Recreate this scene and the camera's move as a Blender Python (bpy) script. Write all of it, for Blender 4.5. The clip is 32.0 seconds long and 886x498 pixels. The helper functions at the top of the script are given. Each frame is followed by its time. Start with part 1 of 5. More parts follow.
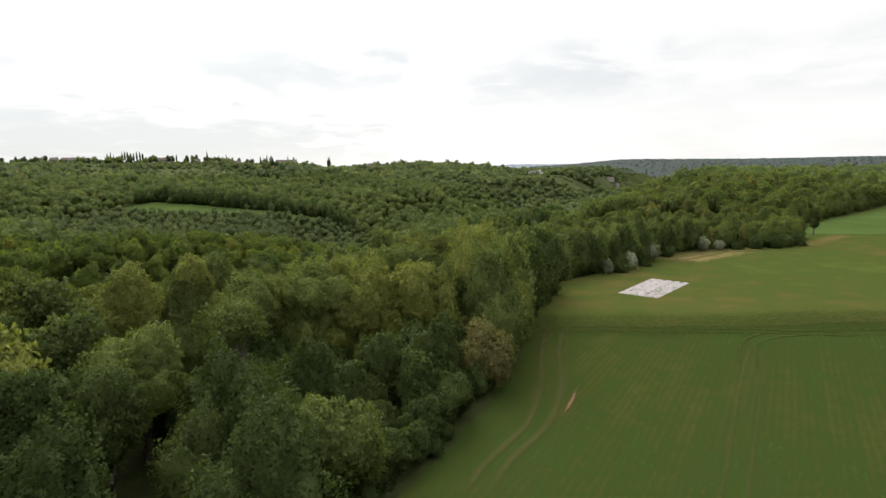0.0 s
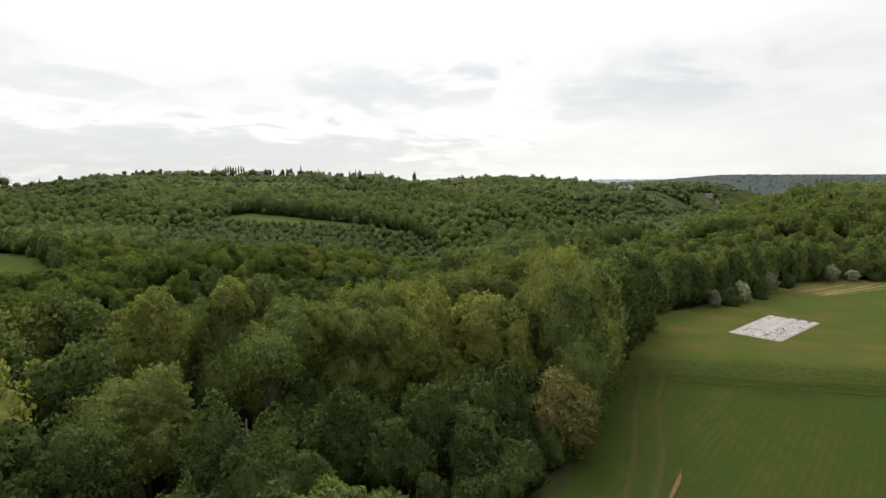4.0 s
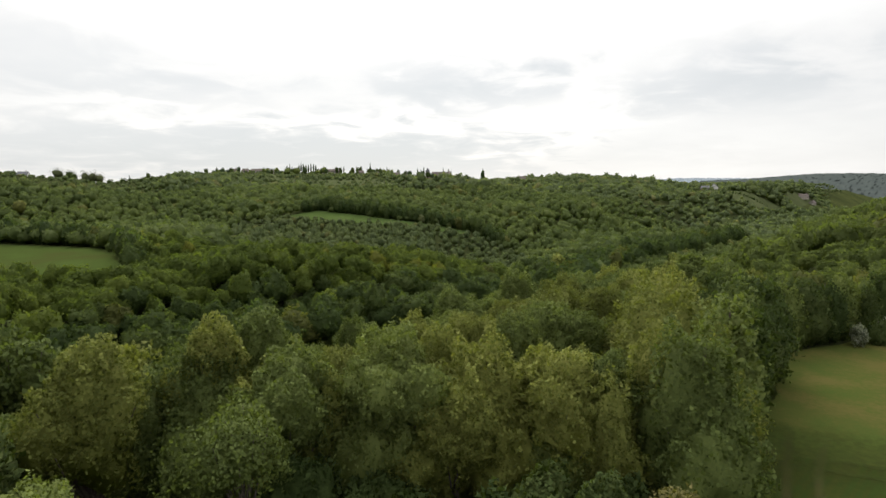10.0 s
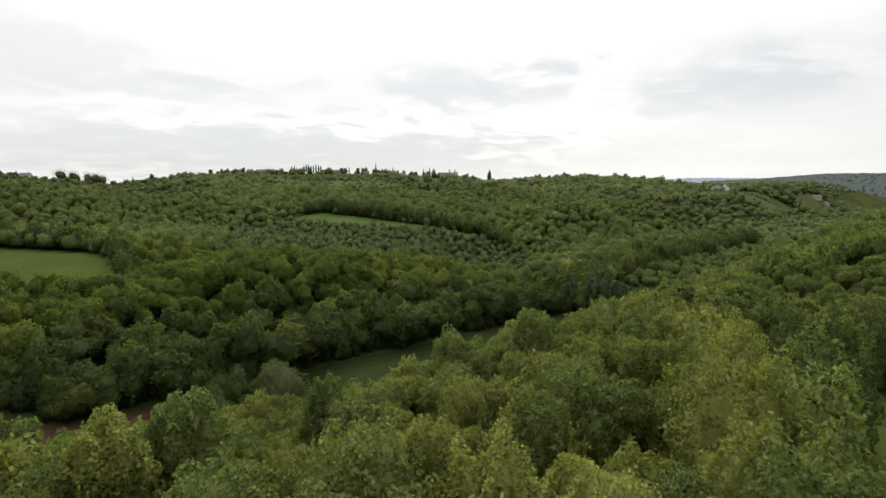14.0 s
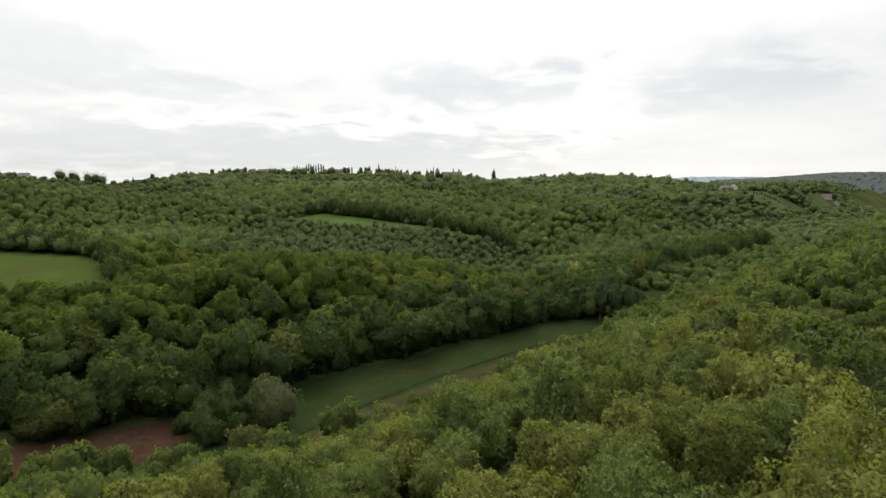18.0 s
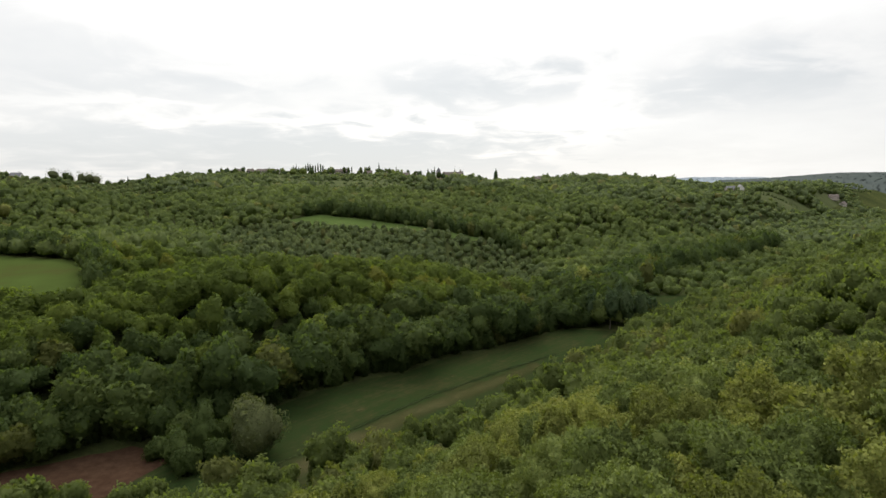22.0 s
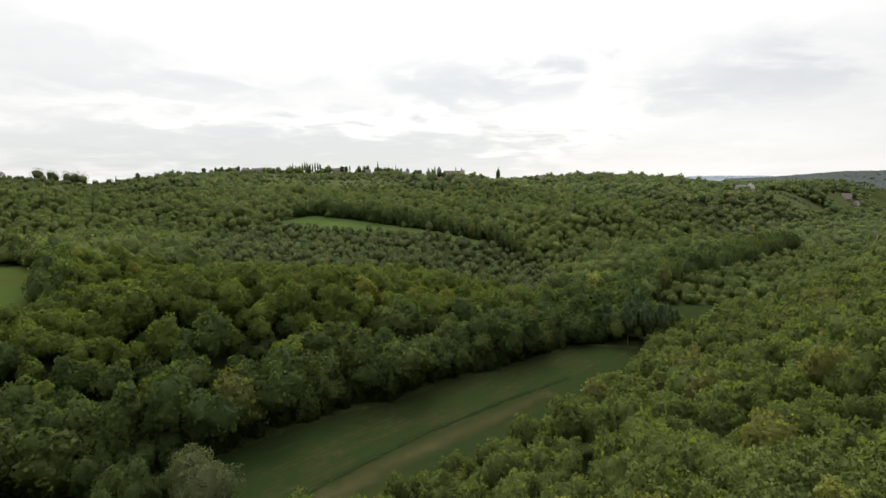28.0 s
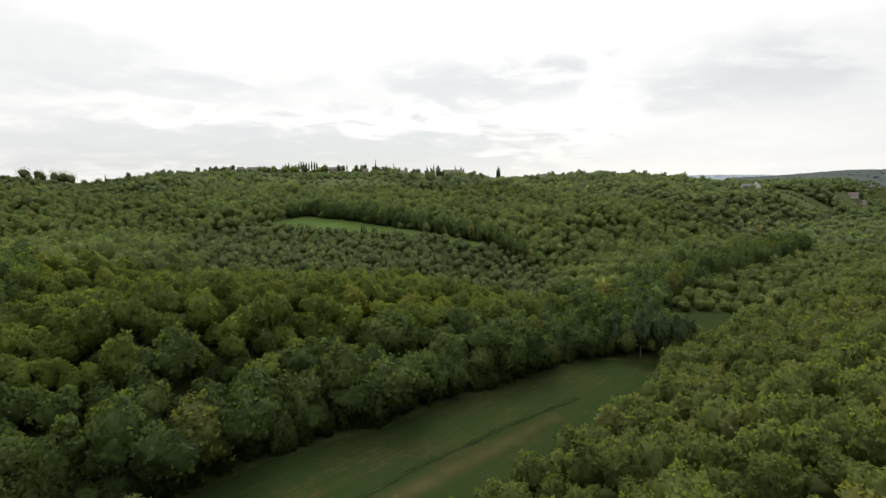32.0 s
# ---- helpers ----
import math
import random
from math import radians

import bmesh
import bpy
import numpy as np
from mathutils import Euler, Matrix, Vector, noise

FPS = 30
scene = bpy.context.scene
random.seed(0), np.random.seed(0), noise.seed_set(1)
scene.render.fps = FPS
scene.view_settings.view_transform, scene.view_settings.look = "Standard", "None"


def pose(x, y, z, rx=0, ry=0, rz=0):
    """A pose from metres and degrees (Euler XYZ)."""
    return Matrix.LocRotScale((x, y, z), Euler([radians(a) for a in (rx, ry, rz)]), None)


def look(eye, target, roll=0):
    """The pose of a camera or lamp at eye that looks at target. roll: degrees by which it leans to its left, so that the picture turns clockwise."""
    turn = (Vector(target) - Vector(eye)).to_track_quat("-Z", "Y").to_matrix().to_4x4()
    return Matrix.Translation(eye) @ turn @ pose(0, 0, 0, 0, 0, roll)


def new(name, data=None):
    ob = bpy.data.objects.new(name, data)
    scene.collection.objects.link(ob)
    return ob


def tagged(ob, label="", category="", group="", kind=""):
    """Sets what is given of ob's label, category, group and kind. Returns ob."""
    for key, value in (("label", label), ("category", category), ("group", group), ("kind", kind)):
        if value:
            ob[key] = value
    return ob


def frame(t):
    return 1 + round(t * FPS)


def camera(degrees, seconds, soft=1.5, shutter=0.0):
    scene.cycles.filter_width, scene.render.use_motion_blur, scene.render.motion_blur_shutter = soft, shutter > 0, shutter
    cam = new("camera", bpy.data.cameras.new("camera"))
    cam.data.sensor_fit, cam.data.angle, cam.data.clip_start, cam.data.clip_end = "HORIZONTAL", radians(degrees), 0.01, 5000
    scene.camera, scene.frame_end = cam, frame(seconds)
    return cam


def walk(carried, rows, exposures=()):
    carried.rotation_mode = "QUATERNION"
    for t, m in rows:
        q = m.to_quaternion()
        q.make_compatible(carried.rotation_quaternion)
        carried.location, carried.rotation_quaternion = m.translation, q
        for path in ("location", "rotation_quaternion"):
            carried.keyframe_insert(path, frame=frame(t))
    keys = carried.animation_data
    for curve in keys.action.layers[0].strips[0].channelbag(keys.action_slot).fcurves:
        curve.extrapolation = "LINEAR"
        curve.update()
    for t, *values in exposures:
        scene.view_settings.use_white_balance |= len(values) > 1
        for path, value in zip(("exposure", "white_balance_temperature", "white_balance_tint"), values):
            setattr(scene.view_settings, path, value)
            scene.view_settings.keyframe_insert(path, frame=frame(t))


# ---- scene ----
# ---- camera ----
cam = camera(79.06, 32.0)
walk(cam, [
    (0, pose(-2.01, -2.85, 20.64, 81.54, 0.52, -17.42)),
    (0.5, pose(-1.61, -1.84, 20.67, 82.70, 0.48, -17.33)),
    (1, pose(-1.21, -0.84, 20.67, 83.12, 0.45, -17.31)),
    (1.5, pose(-0.78, 0.16, 20.68, 83.14, 0.42, -17.00)),
    (2, pose(-0.30, 1.17, 20.68, 83.16, 0.37, -15.69)),
    (2.5, pose(0.18, 2.18, 20.66, 83.13, 0.32, -14.14)),
    (3, pose(0.67, 3.19, 20.66, 83.14, 0.27, -12.30)),
    (3.5, pose(1.14, 4.19, 20.66, 83.12, 0.22, -10.34)),
    (5.5, pose(2.38, 8.36, 20.81, 83.06, -0.15, -4.09)),
    (6, pose(2.71, 9.37, 20.82, 83.02, -0.18, -3.35)),
    (6.5, pose(2.99, 10.50, 20.83, 82.99, -0.19, -2.83)),
    (7, pose(3.11, 11.80, 20.82, 82.97, -0.20, -2.45)),
    (8, pose(3.40, 14.20, 20.86, 82.94, -0.19, -1.82)),
    (9, pose(3.60, 16.62, 20.96, 82.95, -0.14, -1.46)),
    (10, pose(3.92, 19.13, 21.19, 82.89, -0.11, -1.16)),
    (11, pose(4.18, 22.06, 21.50, 82.90, -0.13, -0.92)),
    (12, pose(4.40, 24.80, 21.91, 82.85, -0.13, -0.75)),
    (13, pose(4.56, 27.47, 22.41, 82.86, -0.11, -0.59)),
    (14, pose(4.76, 30.09, 22.93, 82.86, -0.10, -0.47)),
    (14.5, pose(4.85, 31.45, 23.17, 82.84, -0.09, -0.41)),
    (16.5, pose(5.08, 36.57, 23.71, 82.80, -0.04, -0.18)),
    (17, pose(5.06, 37.93, 23.72, 82.79, -0.04, -0.15)),
    (18, pose(5.09, 40.75, 23.71, 82.76, -0.04, -0.05)),
    (19, pose(5.09, 43.83, 23.66, 82.73, -0.03, -0.03)),
    (20, pose(5.05, 47.28, 23.61, 82.76, -0.05, 0.02)),
    (21, pose(5.02, 50.98, 23.56, 82.77, -0.03, 0.04)),
    (22, pose(5.11, 54.88, 23.58, 82.78, -0.07, 0.08)),
    (23, pose(5.38, 58.76, 23.60, 82.77, -0.06, 0.15)),
    (24, pose(5.68, 62.92, 23.45, 82.72, -0.04, 0.20)),
    (25, pose(5.94, 67.35, 23.35, 82.78, -0.04, 0.24)),
    (25.5, pose(6.08, 69.68, 23.32, 82.76, -0.03, 0.27)),
    (27.5, pose(6.84, 79.00, 23.32, 82.73, 0.04, 0.30)),
    (28, pose(7.11, 81.23, 23.33, 82.71, 0.04, 0.29)),
    (29, pose(7.58, 85.57, 23.36, 82.70, 0.04, 0.30)),
    (30, pose(7.90, 90.09, 23.36, 82.67, 0.05, 0.31)),
    (31, pose(8.25, 94.49, 23.35, 82.64, 0.07, 0.30)),
    (32, pose(8.47, 98.91, 23.24, 82.63, 0.08, 0.29)),
], [(0.0, 0.13), (1.0, 0.07), (2.5, 0.0), (32.0, 0.0)])

# ---- sky and sun ----
SUN_AZ, SUN_EL = radians(-5), radians(47)
sun = new("sun", bpy.data.lights.new("sun", "SUN"))
sun.data.energy, sun.data.angle, sun.data.color = 3.4, radians(34), (1.0, 0.95, 0.86)
sun.matrix_world = look((0, 0, 300), (-math.sin(SUN_AZ) * math.cos(SUN_EL), -math.cos(SUN_AZ) * math.cos(SUN_EL), 300 - math.sin(SUN_EL)))


def feed(tree, n, **values):
    for key, value in values.items():
        socket = n.inputs[int(key[1:])] if key[0] == "i" and key[1:].isdigit() else n.inputs[key]
        if hasattr(value, "is_output"):
            tree.links.new(value, socket)
        else:
            socket.default_value = value
    return n


def math_node(tree, op, a, b=0.0, clamp=False):
    n = tree.nodes.new("ShaderNodeMath")
    n.operation, n.use_clamp = op, clamp
    feed(tree, n, i0=a, i1=b)
    return n.outputs[0]


def mix_colour(tree, fac, a, b, blend="MIX"):
    n = tree.nodes.new("ShaderNodeMix")
    n.data_type, n.blend_type = "RGBA", blend
    feed(tree, n, i0=fac, i6=a, i7=b)
    return n.outputs[2]


def noise_node(tree, vector, scale, detail=3.0, rough=0.55, distort=0.0):
    n = tree.nodes.new("ShaderNodeTexNoise")
    if vector is not None:
        tree.links.new(vector, n.inputs["Vector"])
    feed(tree, n, Scale=scale, Detail=detail, Roughness=rough, Distortion=distort)
    return n


def ramp_node(tree, fac, stops):
    n = tree.nodes.new("ShaderNodeValToRGB")
    tree.links.new(fac, n.inputs[0])
    while len(n.color_ramp.elements) < len(stops):
        n.color_ramp.elements.new(0.5)
    for e, (at, colour) in zip(n.color_ramp.elements, stops):
        e.position, e.color = at, (*colour, 1) if len(colour) == 3 else colour
    return n.outputs[0]


def build_world():
    world = bpy.data.worlds.new("overcast_sky")
    scene.world = world
    world.use_nodes = True
    t = world.node_tree
    t.nodes.clear()
    out = t.nodes.new("ShaderNodeOutputWorld")
    bg = t.nodes.new("ShaderNodeBackground")
    t.links.new(bg.outputs[0], out.inputs[0])
    sky = t.nodes.new("ShaderNodeTexSky")
    sky.sky_type, sky.sun_disc = "NISHITA", False
    sky.sun_elevation, sky.sun_rotation = SUN_EL, SUN_AZ
    blue = mix_colour(t, 1.0, sky.outputs[0], (0.10, 0.10, 0.10, 1), "MULTIPLY")
    coord = t.nodes.new("ShaderNodeTexCoord")
    sep = t.nodes.new("ShaderNodeSeparateXYZ")
    t.links.new(coord.outputs["Generated"], sep.inputs[0])
    x, y, z = sep.outputs
    # cloud sheet: the direction projected on a flat layer overhead
    high = math_node(t, "ADD", math_node(t, "MAXIMUM", z, 0.0), 0.16)
    flat = t.nodes.new("ShaderNodeCombineXYZ")
    feed(t, flat, X=math_node(t, "DIVIDE", x, high), Y=math_node(t, "DIVIDE", y, high), Z=0.0)
    big = noise_node(t, flat.outputs[0], 0.62, 5.0, 0.52, 0.3)
    fine = noise_node(t, flat.outputs[0], 2.4, 8.0, 0.55, 0.4)
    cloud = math_node(t, "ADD", math_node(t, "MULTIPLY", big.outputs[0], 0.32), math_node(t, "MULTIPLY", fine.outputs[0], 0.13))
    cloud = math_node(t, "ADD", cloud, 0.337)
    azim = math_node(t, "ARCTAN2", x, y)
    elev = math_node(t, "ARCSINE", z)
    warp = math_node(t, "MULTIPLY", math_node(t, "SUBTRACT", fine.outputs[0], 0.5), 0.42)
    for az, el, wide, tall, amount in ((1.5, 9.6, 10, 2.8, -0.25), (-26, 8.6, 12, 2.2, -0.12), (27, 9.0, 7.5, 2.8, -0.15), (-14, 2.8, 27, 2.7, -0.32),
                                       (-6, 6.0, 17, 0.9, 0.17), (-30, 6.8, 9, 1.0, 0.10), (13, 6.0, 6, 4.5, 0.18), (-36, 12.5, 7, 2.2, -0.06), (5, 18, 60, 4.0, 0.12), (46, 6.0, 14, 3.0, -0.06)):
        p = math_node(t, "DIVIDE", math_node(t, "ADD", math_node(t, "SUBTRACT", azim, radians(az)), math_node(t, "MULTIPLY", warp, 1.6)), radians(wide))
        q = math_node(t, "DIVIDE", math_node(t, "ADD", math_node(t, "SUBTRACT", elev, radians(el)), math_node(t, "MULTIPLY", warp, 0.35)), radians(tall))
        r = math_node(t, "ADD", math_node(t, "POWER", math_node(t, "ABSOLUTE", p), 2.0), math_node(t, "POWER", math_node(t, "ABSOLUTE", q), 2.0))
        g = math_node(t, "MULTIPLY", math_node(t, "POWER", 2.718, math_node(t, "MULTIPLY", r, -1.0)), amount)
        cloud = math_node(t, "ADD", cloud, g)
    body = ramp_node(t, cloud, [(0.30, (0.66, 0.69, 0.71)), (0.42, (0.76, 0.775, 0.785)), (0.52, (0.90, 0.895, 0.885)), (0.64, (1.04, 1.03, 1.01))])
    # brighter towards the veiled sun, and upwards
    s = (math.sin(SUN_AZ) * math.cos(SUN_EL), math.cos(SUN_AZ) * math.cos(SUN_EL), math.sin(SUN_EL))
    dot = t.nodes.new("ShaderNodeVectorMath")
    dot.operation = "DOT_PRODUCT"
    t.links.new(coord.outputs["Generated"], dot.inputs[0])
    dot.inputs[1].default_value = s
    near_sun = math_node(t, "POWER", math_node(t, "MAXIMUM", dot.outputs["Value"], 0.0), 4.0)
    glow = mix_colour(t, near_sun, (0, 0, 0, 1), (0.34, 0.33, 0.31, 1))
    body = mix_colour(t, 1.0, body, glow, "ADD")
    warm = math_node(t, "MULTIPLY", math_node(t, "POWER", math_node(t, "SUBTRACT", 1.0, math_node(t, "MINIMUM", math_node(t, "ABSOLUTE", z), 1.0)), 9.0), near_sun)
    body = mix_colour(t, warm, body, (1.0, 0.985, 0.93, 1))
    full = mix_colour(t, 0.93, blue, body)
    # an overcast sky is brightest overhead
    lift = math_node(t, "MULTIPLY_ADD", math_node(t, "POWER", math_node(t, "MAXIMUM", math_node(t, "SUBTRACT", z, 0.32), 0.0), 1.2), 2.8)
    lift.node.inputs[2].default_value = 1.0
    scale = t.nodes.new("ShaderNodeVectorMath")
    scale.operation = "SCALE"
    t.links.new(full, scale.inputs[0])
    t.links.new(lift, scale.inputs["Scale"])
    full = scale.outputs[0]
    t.links.new(full, bg.inputs[0])
    bg.inputs[1].default_value = 1.0


build_world()


# ---- materials ----
def material(name):
    m = bpy.data.materials.new(name)
    m.use_nodes = True
    t = m.node_tree
    t.nodes.clear()
    out = t.nodes.new("ShaderNodeOutputMaterial")
    return m, t, out


def principled(t, out, colour, rough=0.8, bump=None, strength=0.3, distance=0.05, spec=0.25):
    b = t.nodes.new("ShaderNodeBsdfPrincipled")
    if hasattr(colour, "is_output"):
        t.links.new(colour, b.inputs["Base Color"])
    else:
        b.inputs["Base Color"].default_value = (*colour, 1)
    b.inputs["Roughness"].default_value = rough
    b.inputs["Specular IOR Level"].default_value = spec
    if bump is not None:
        n = t.nodes.new("ShaderNodeBump")
        feed(t, n, Strength=strength, Distance=distance, Height=bump)
        t.links.new(n.outputs[0], b.inputs["Normal"])
    t.links.new(b.outputs[0], out.inputs[0])
    return b


def leaf_material(name, dark, light, tip, joined=False, thin=0.42, mottle=7.5, speckle=0.85):
    """Foliage: each spray has its own tint, each tree too (by object, or by the tint that each tree of a joined wood carries)."""
    m, t, out = material(name)
    geo = t.nodes.new("ShaderNodeNewGeometry")
    info = t.nodes.new("ShaderNodeObjectInfo")
    coord = t.nodes.new("ShaderNodeTexCoord")
    spray = geo.outputs["Random Per Island"]
    if joined:
        own = t.nodes.new("ShaderNodeAttribute")
        own.attribute_name = "tint"
        tree = own.outputs["Fac"]
    else:
        tree = info.outputs["Random"]
    leaves = noise_node(t, coord.outputs["Object"], mottle, 4.0, 0.75).outputs[0]
    fac = math_node(t, "ADD", math_node(t, "MULTIPLY", tree, 0.66 if joined else 0.46), math_node(t, "MULTIPLY", spray, 0.17 if joined else 0.42))
    fac = math_node(t, "ADD", fac, math_node(t, "MULTIPLY", math_node(t, "SUBTRACT", leaves, 0.46), speckle))
    colour = ramp_node(t, fac, [(0.08, dark), (0.46, light), (0.88, tip)])
    if joined:
        # some trees flush bronze
        late = ramp_node(t, tree, [(0.93, (0, 0, 0)), (0.97, (0.45, 0.45, 0.45))])
        colour = mix_colour(t, late, colour, mix_colour(t, 1.0, colour, (1.25, 0.88, 0.85, 1), "MULTIPLY"))
    b = t.nodes.new("ShaderNodeBsdfPrincipled")
    t.links.new(colour, b.inputs["Base Color"])
    b.inputs["Roughness"].default_value, b.inputs["Specular IOR Level"].default_value = 0.8, 0.06
    relief = t.nodes.new("ShaderNodeBump")
    feed(t, relief, Strength=0.5, Distance=0.5 / mottle, Height=leaves)
    t.links.new(relief.outputs[0], b.inputs["Normal"])
    tr = t.nodes.new("ShaderNodeBsdfTranslucent")
    t.links.new(mix_colour(t, 1.0, colour, (1.5, 1.6, 0.75, 1), "MULTIPLY"), tr.inputs[0])
    mix = t.nodes.new("ShaderNodeMixShader")
    feed(t, mix, i0=thin, i1=b.outputs[0], i2=tr.outputs[0])
    t.links.new(mix.outputs[0], out.inputs[0])
    return m


def ground_material(name, stops, scale, fine=3.0, rough=0.95, bump=0.5, wide=0.02):
    """Soil or turf: broad patches and fine grain."""
    m, t, out = material(name)
    coord = t.nodes.new("ShaderNodeTexCoord").outputs["Object"]
    a = noise_node(t, coord, scale, 5.0, 0.6).outputs[0]
    b = noise_node(t, coord, fine, 4.0, 0.7).outputs[0]
    c = noise_node(t, coord, wide, 3.0, 0.5).outputs[0]
    fac = math_node(t, "ADD", math_node(t, "MULTIPLY", a, 0.4), math_node(t, "ADD", math_node(t, "MULTIPLY", b, 0.22), math_node(t, "MULTIPLY", c, 0.38)))
    colour = ramp_node(t, fac, [(0.5 + (p - 0.5) * 0.5, c) for p, c in stops])
    principled(t, out, colour, rough, b, bump, 0.08, 0.0)
    return m


def crop_material(name, stops, heading, spacing=0.75, depth=0.25):
    """A drilled crop: rows along one heading, gaps and patches."""
    m, t, out = material(name)
    coord = t.nodes.new("ShaderNodeTexCoord").outputs["Object"]
    turn = t.nodes.new("ShaderNodeMapping")
    t.links.new(coord, turn.inputs[0])
    turn.inputs["Rotation"].default_value = (0, 0, heading)
    wave = t.nodes.new("ShaderNodeTexWave")
    t.links.new(turn.outputs[0], wave.inputs[0])
    feed(t, wave, Scale=0.314 / spacing, Distortion=1.2, Detail=2.0)
    wave.inputs["Detail Scale"].default_value = 1.5
    stretch = t.nodes.new("ShaderNodeMapping")
    t.links.new(turn.outputs[0], stretch.inputs[0])
    stretch.inputs["Scale"].default_value = (1.0, 0.05, 1.0)
    streak = noise_node(t, stretch.outputs[0], 0.55, 4.0, 0.65).outputs[0]
    wide = noise_node(t, coord, 0.035, 3.0, 0.55).outputs[0]
    fine = noise_node(t, coord, 4.5, 6.0, 0.8).outputs[0]
    fac = math_node(t, "ADD", math_node(t, "MULTIPLY", wide, 0.28), math_node(t, "ADD", math_node(t, "MULTIPLY", streak, 0.26), math_node(t, "MULTIPLY", fine, 0.46)))
    clumps = noise_node(t, coord, 0.42, 5.0, 0.7).outputs[0]
    fac = math_node(t, "ADD", fac, math_node(t, "MULTIPLY", math_node(t, "SUBTRACT", clumps, 0.5), 0.34))
    fac = math_node(t, "ADD", fac, math_node(t, "MULTIPLY", math_node(t, "SUBTRACT", wave.outputs["Fac"], 0.5), depth * 0.16))
    colour = ramp_node(t, fac, [(0.5 + (p - 0.5) * 0.6, c) for p, c in stops])
    principled(t, out, colour, 0.95, fine, 0.6, 0.1, 0.0)
    return m


def plain_material(name, colour, vary=0.25, scale=6.0, rough=0.85, bump=0.2):
    m, t, out = material(name)
    coord = t.nodes.new("ShaderNodeTexCoord").outputs["Object"]
    n = noise_node(t, coord, scale, 5.0, 0.65).outputs[0]
    low = tuple(c * (1 - vary) for c in colour)
    high = tuple(min(1, c * (1 + vary)) for c in colour)
    principled(t, out, ramp_node(t, n, [(0.3, low), (0.7, high)]), rough, n, bump, 0.03)
    return m


LEAF_GREEN = leaf_material("leaves_green", (0.048, 0.065, 0.019), (0.085, 0.109, 0.032), (0.132, 0.158, 0.045), thin=0.36)
LEAF_OLIVE = leaf_material("leaves_olive", (0.067, 0.079, 0.020), (0.119, 0.134, 0.034), (0.179, 0.190, 0.048), thin=0.36)
LEAF_RUSSET = leaf_material("leaves_russet", (0.067, 0.061, 0.024), (0.110, 0.102, 0.039), (0.155, 0.142, 0.054), thin=0.36)
# dark leaf; on the front trees and scrub it also stands for shade
LEAF_DARK_AND_SHADE = leaf_material("leaves_dark_and_shade", (0.025, 0.038, 0.011), (0.041, 0.060, 0.018), (0.065, 0.083, 0.025), thin=0.36)
LEAF_GREY = leaf_material("leaves_willow", (0.051, 0.062, 0.029), (0.081, 0.093, 0.042), (0.113, 0.125, 0.057))
LEAF_BLOSSOM = leaf_material("blossom", (0.038, 0.054, 0.025), (0.138, 0.153, 0.101), (0.352, 0.360, 0.303))
LEAF_ALDER = leaf_material("leaves_alder", (0.029, 0.047, 0.024), (0.046, 0.069, 0.033), (0.072, 0.099, 0.044))
LEAF_CYPRESS = leaf_material("leaves_cypress", (0.019, 0.034, 0.016), (0.034, 0.055, 0.022), (0.050, 0.074, 0.030))
WOOD_GREEN = leaf_material("wood_leaves_green", (0.060, 0.078, 0.022), (0.076, 0.098, 0.029), (0.105, 0.127, 0.036), True, 0.5, mottle=3.0)
# flank shade and crest light, put into the next two leaf colours
WOOD_DARK_SHADE = leaf_material("wood_leaves_dark_shade", (0.037, 0.056, 0.019), (0.048, 0.069, 0.022), (0.073, 0.094, 0.028), True, 0.5, mottle=3.0)
WOOD_CREST_LIT = leaf_material("wood_leaves_crest_lit", (0.057, 0.079, 0.018), (0.073, 0.098, 0.022), (0.108, 0.133, 0.026), True, 0.5, mottle=3.0)
WOOD_OLIVE = leaf_material("wood_leaves_olive", (0.071, 0.081, 0.025), (0.090, 0.099, 0.032), (0.118, 0.127, 0.041), True, 0.5, mottle=3.0)
# haze over the far woods, mixed paler and bluer into the leaf colours
WOOD_FAR_HAZE = leaf_material("wood_leaves_far_haze", (0.065, 0.087, 0.031), (0.084, 0.109, 0.037), (0.119, 0.144, 0.049), True, 0.5, mottle=1.3)
WOOD_DISTANT_HAZE = leaf_material("wood_leaves_distant_haze", (0.076, 0.098, 0.047), (0.094, 0.119, 0.053), (0.126, 0.149, 0.063), True, 0.5, mottle=0.25)
PLANTATION = leaf_material("plantation_leaves", (0.061, 0.081, 0.035), (0.076, 0.097, 0.041), (0.101, 0.123, 0.049), True, 0.42, mottle=1.0)
BARK = plain_material("bark", (0.085, 0.070, 0.055), 0.4, 9.0, 0.95, 0.6)
FOREST_FLOOR = ground_material("forest_floor", [(0.3, (0.019, 0.022, 0.010)), (0.5, (0.029, 0.036, 0.013)), (0.72, (0.047, 0.051, 0.019))], 0.35)
CROP = crop_material("young_crop", [(0.30, (0.036, 0.042, 0.012)), (0.44, (0.029, 0.037, 0.009)), (0.58, (0.022, 0.037, 0.009)), (0.75, (0.032, 0.049, 0.011))], radians(50.3), 0.62, 0.4)
CROP_DRY = ground_material("thin_grass", [(0.30, (0.062, 0.058, 0.018)), (0.42, (0.046, 0.054, 0.014)), (0.56, (0.038, 0.053, 0.013)), (0.75, (0.050, 0.066, 0.016))], 0.16, 2.2)
MEADOW = crop_material("valley_meadow", [(0.28, (0.033, 0.032, 0.013)), (0.40, (0.022, 0.026, 0.010)), (0.56, (0.013, 0.023, 0.007)), (0.75, (0.020, 0.032, 0.011))], radians(42.3), 1.7, 0.2)
PASTURE = ground_material("pasture", [(0.30, (0.037, 0.041, 0.013)), (0.50, (0.035, 0.050, 0.013)), (0.72, (0.040, 0.058, 0.015))], 0.06)
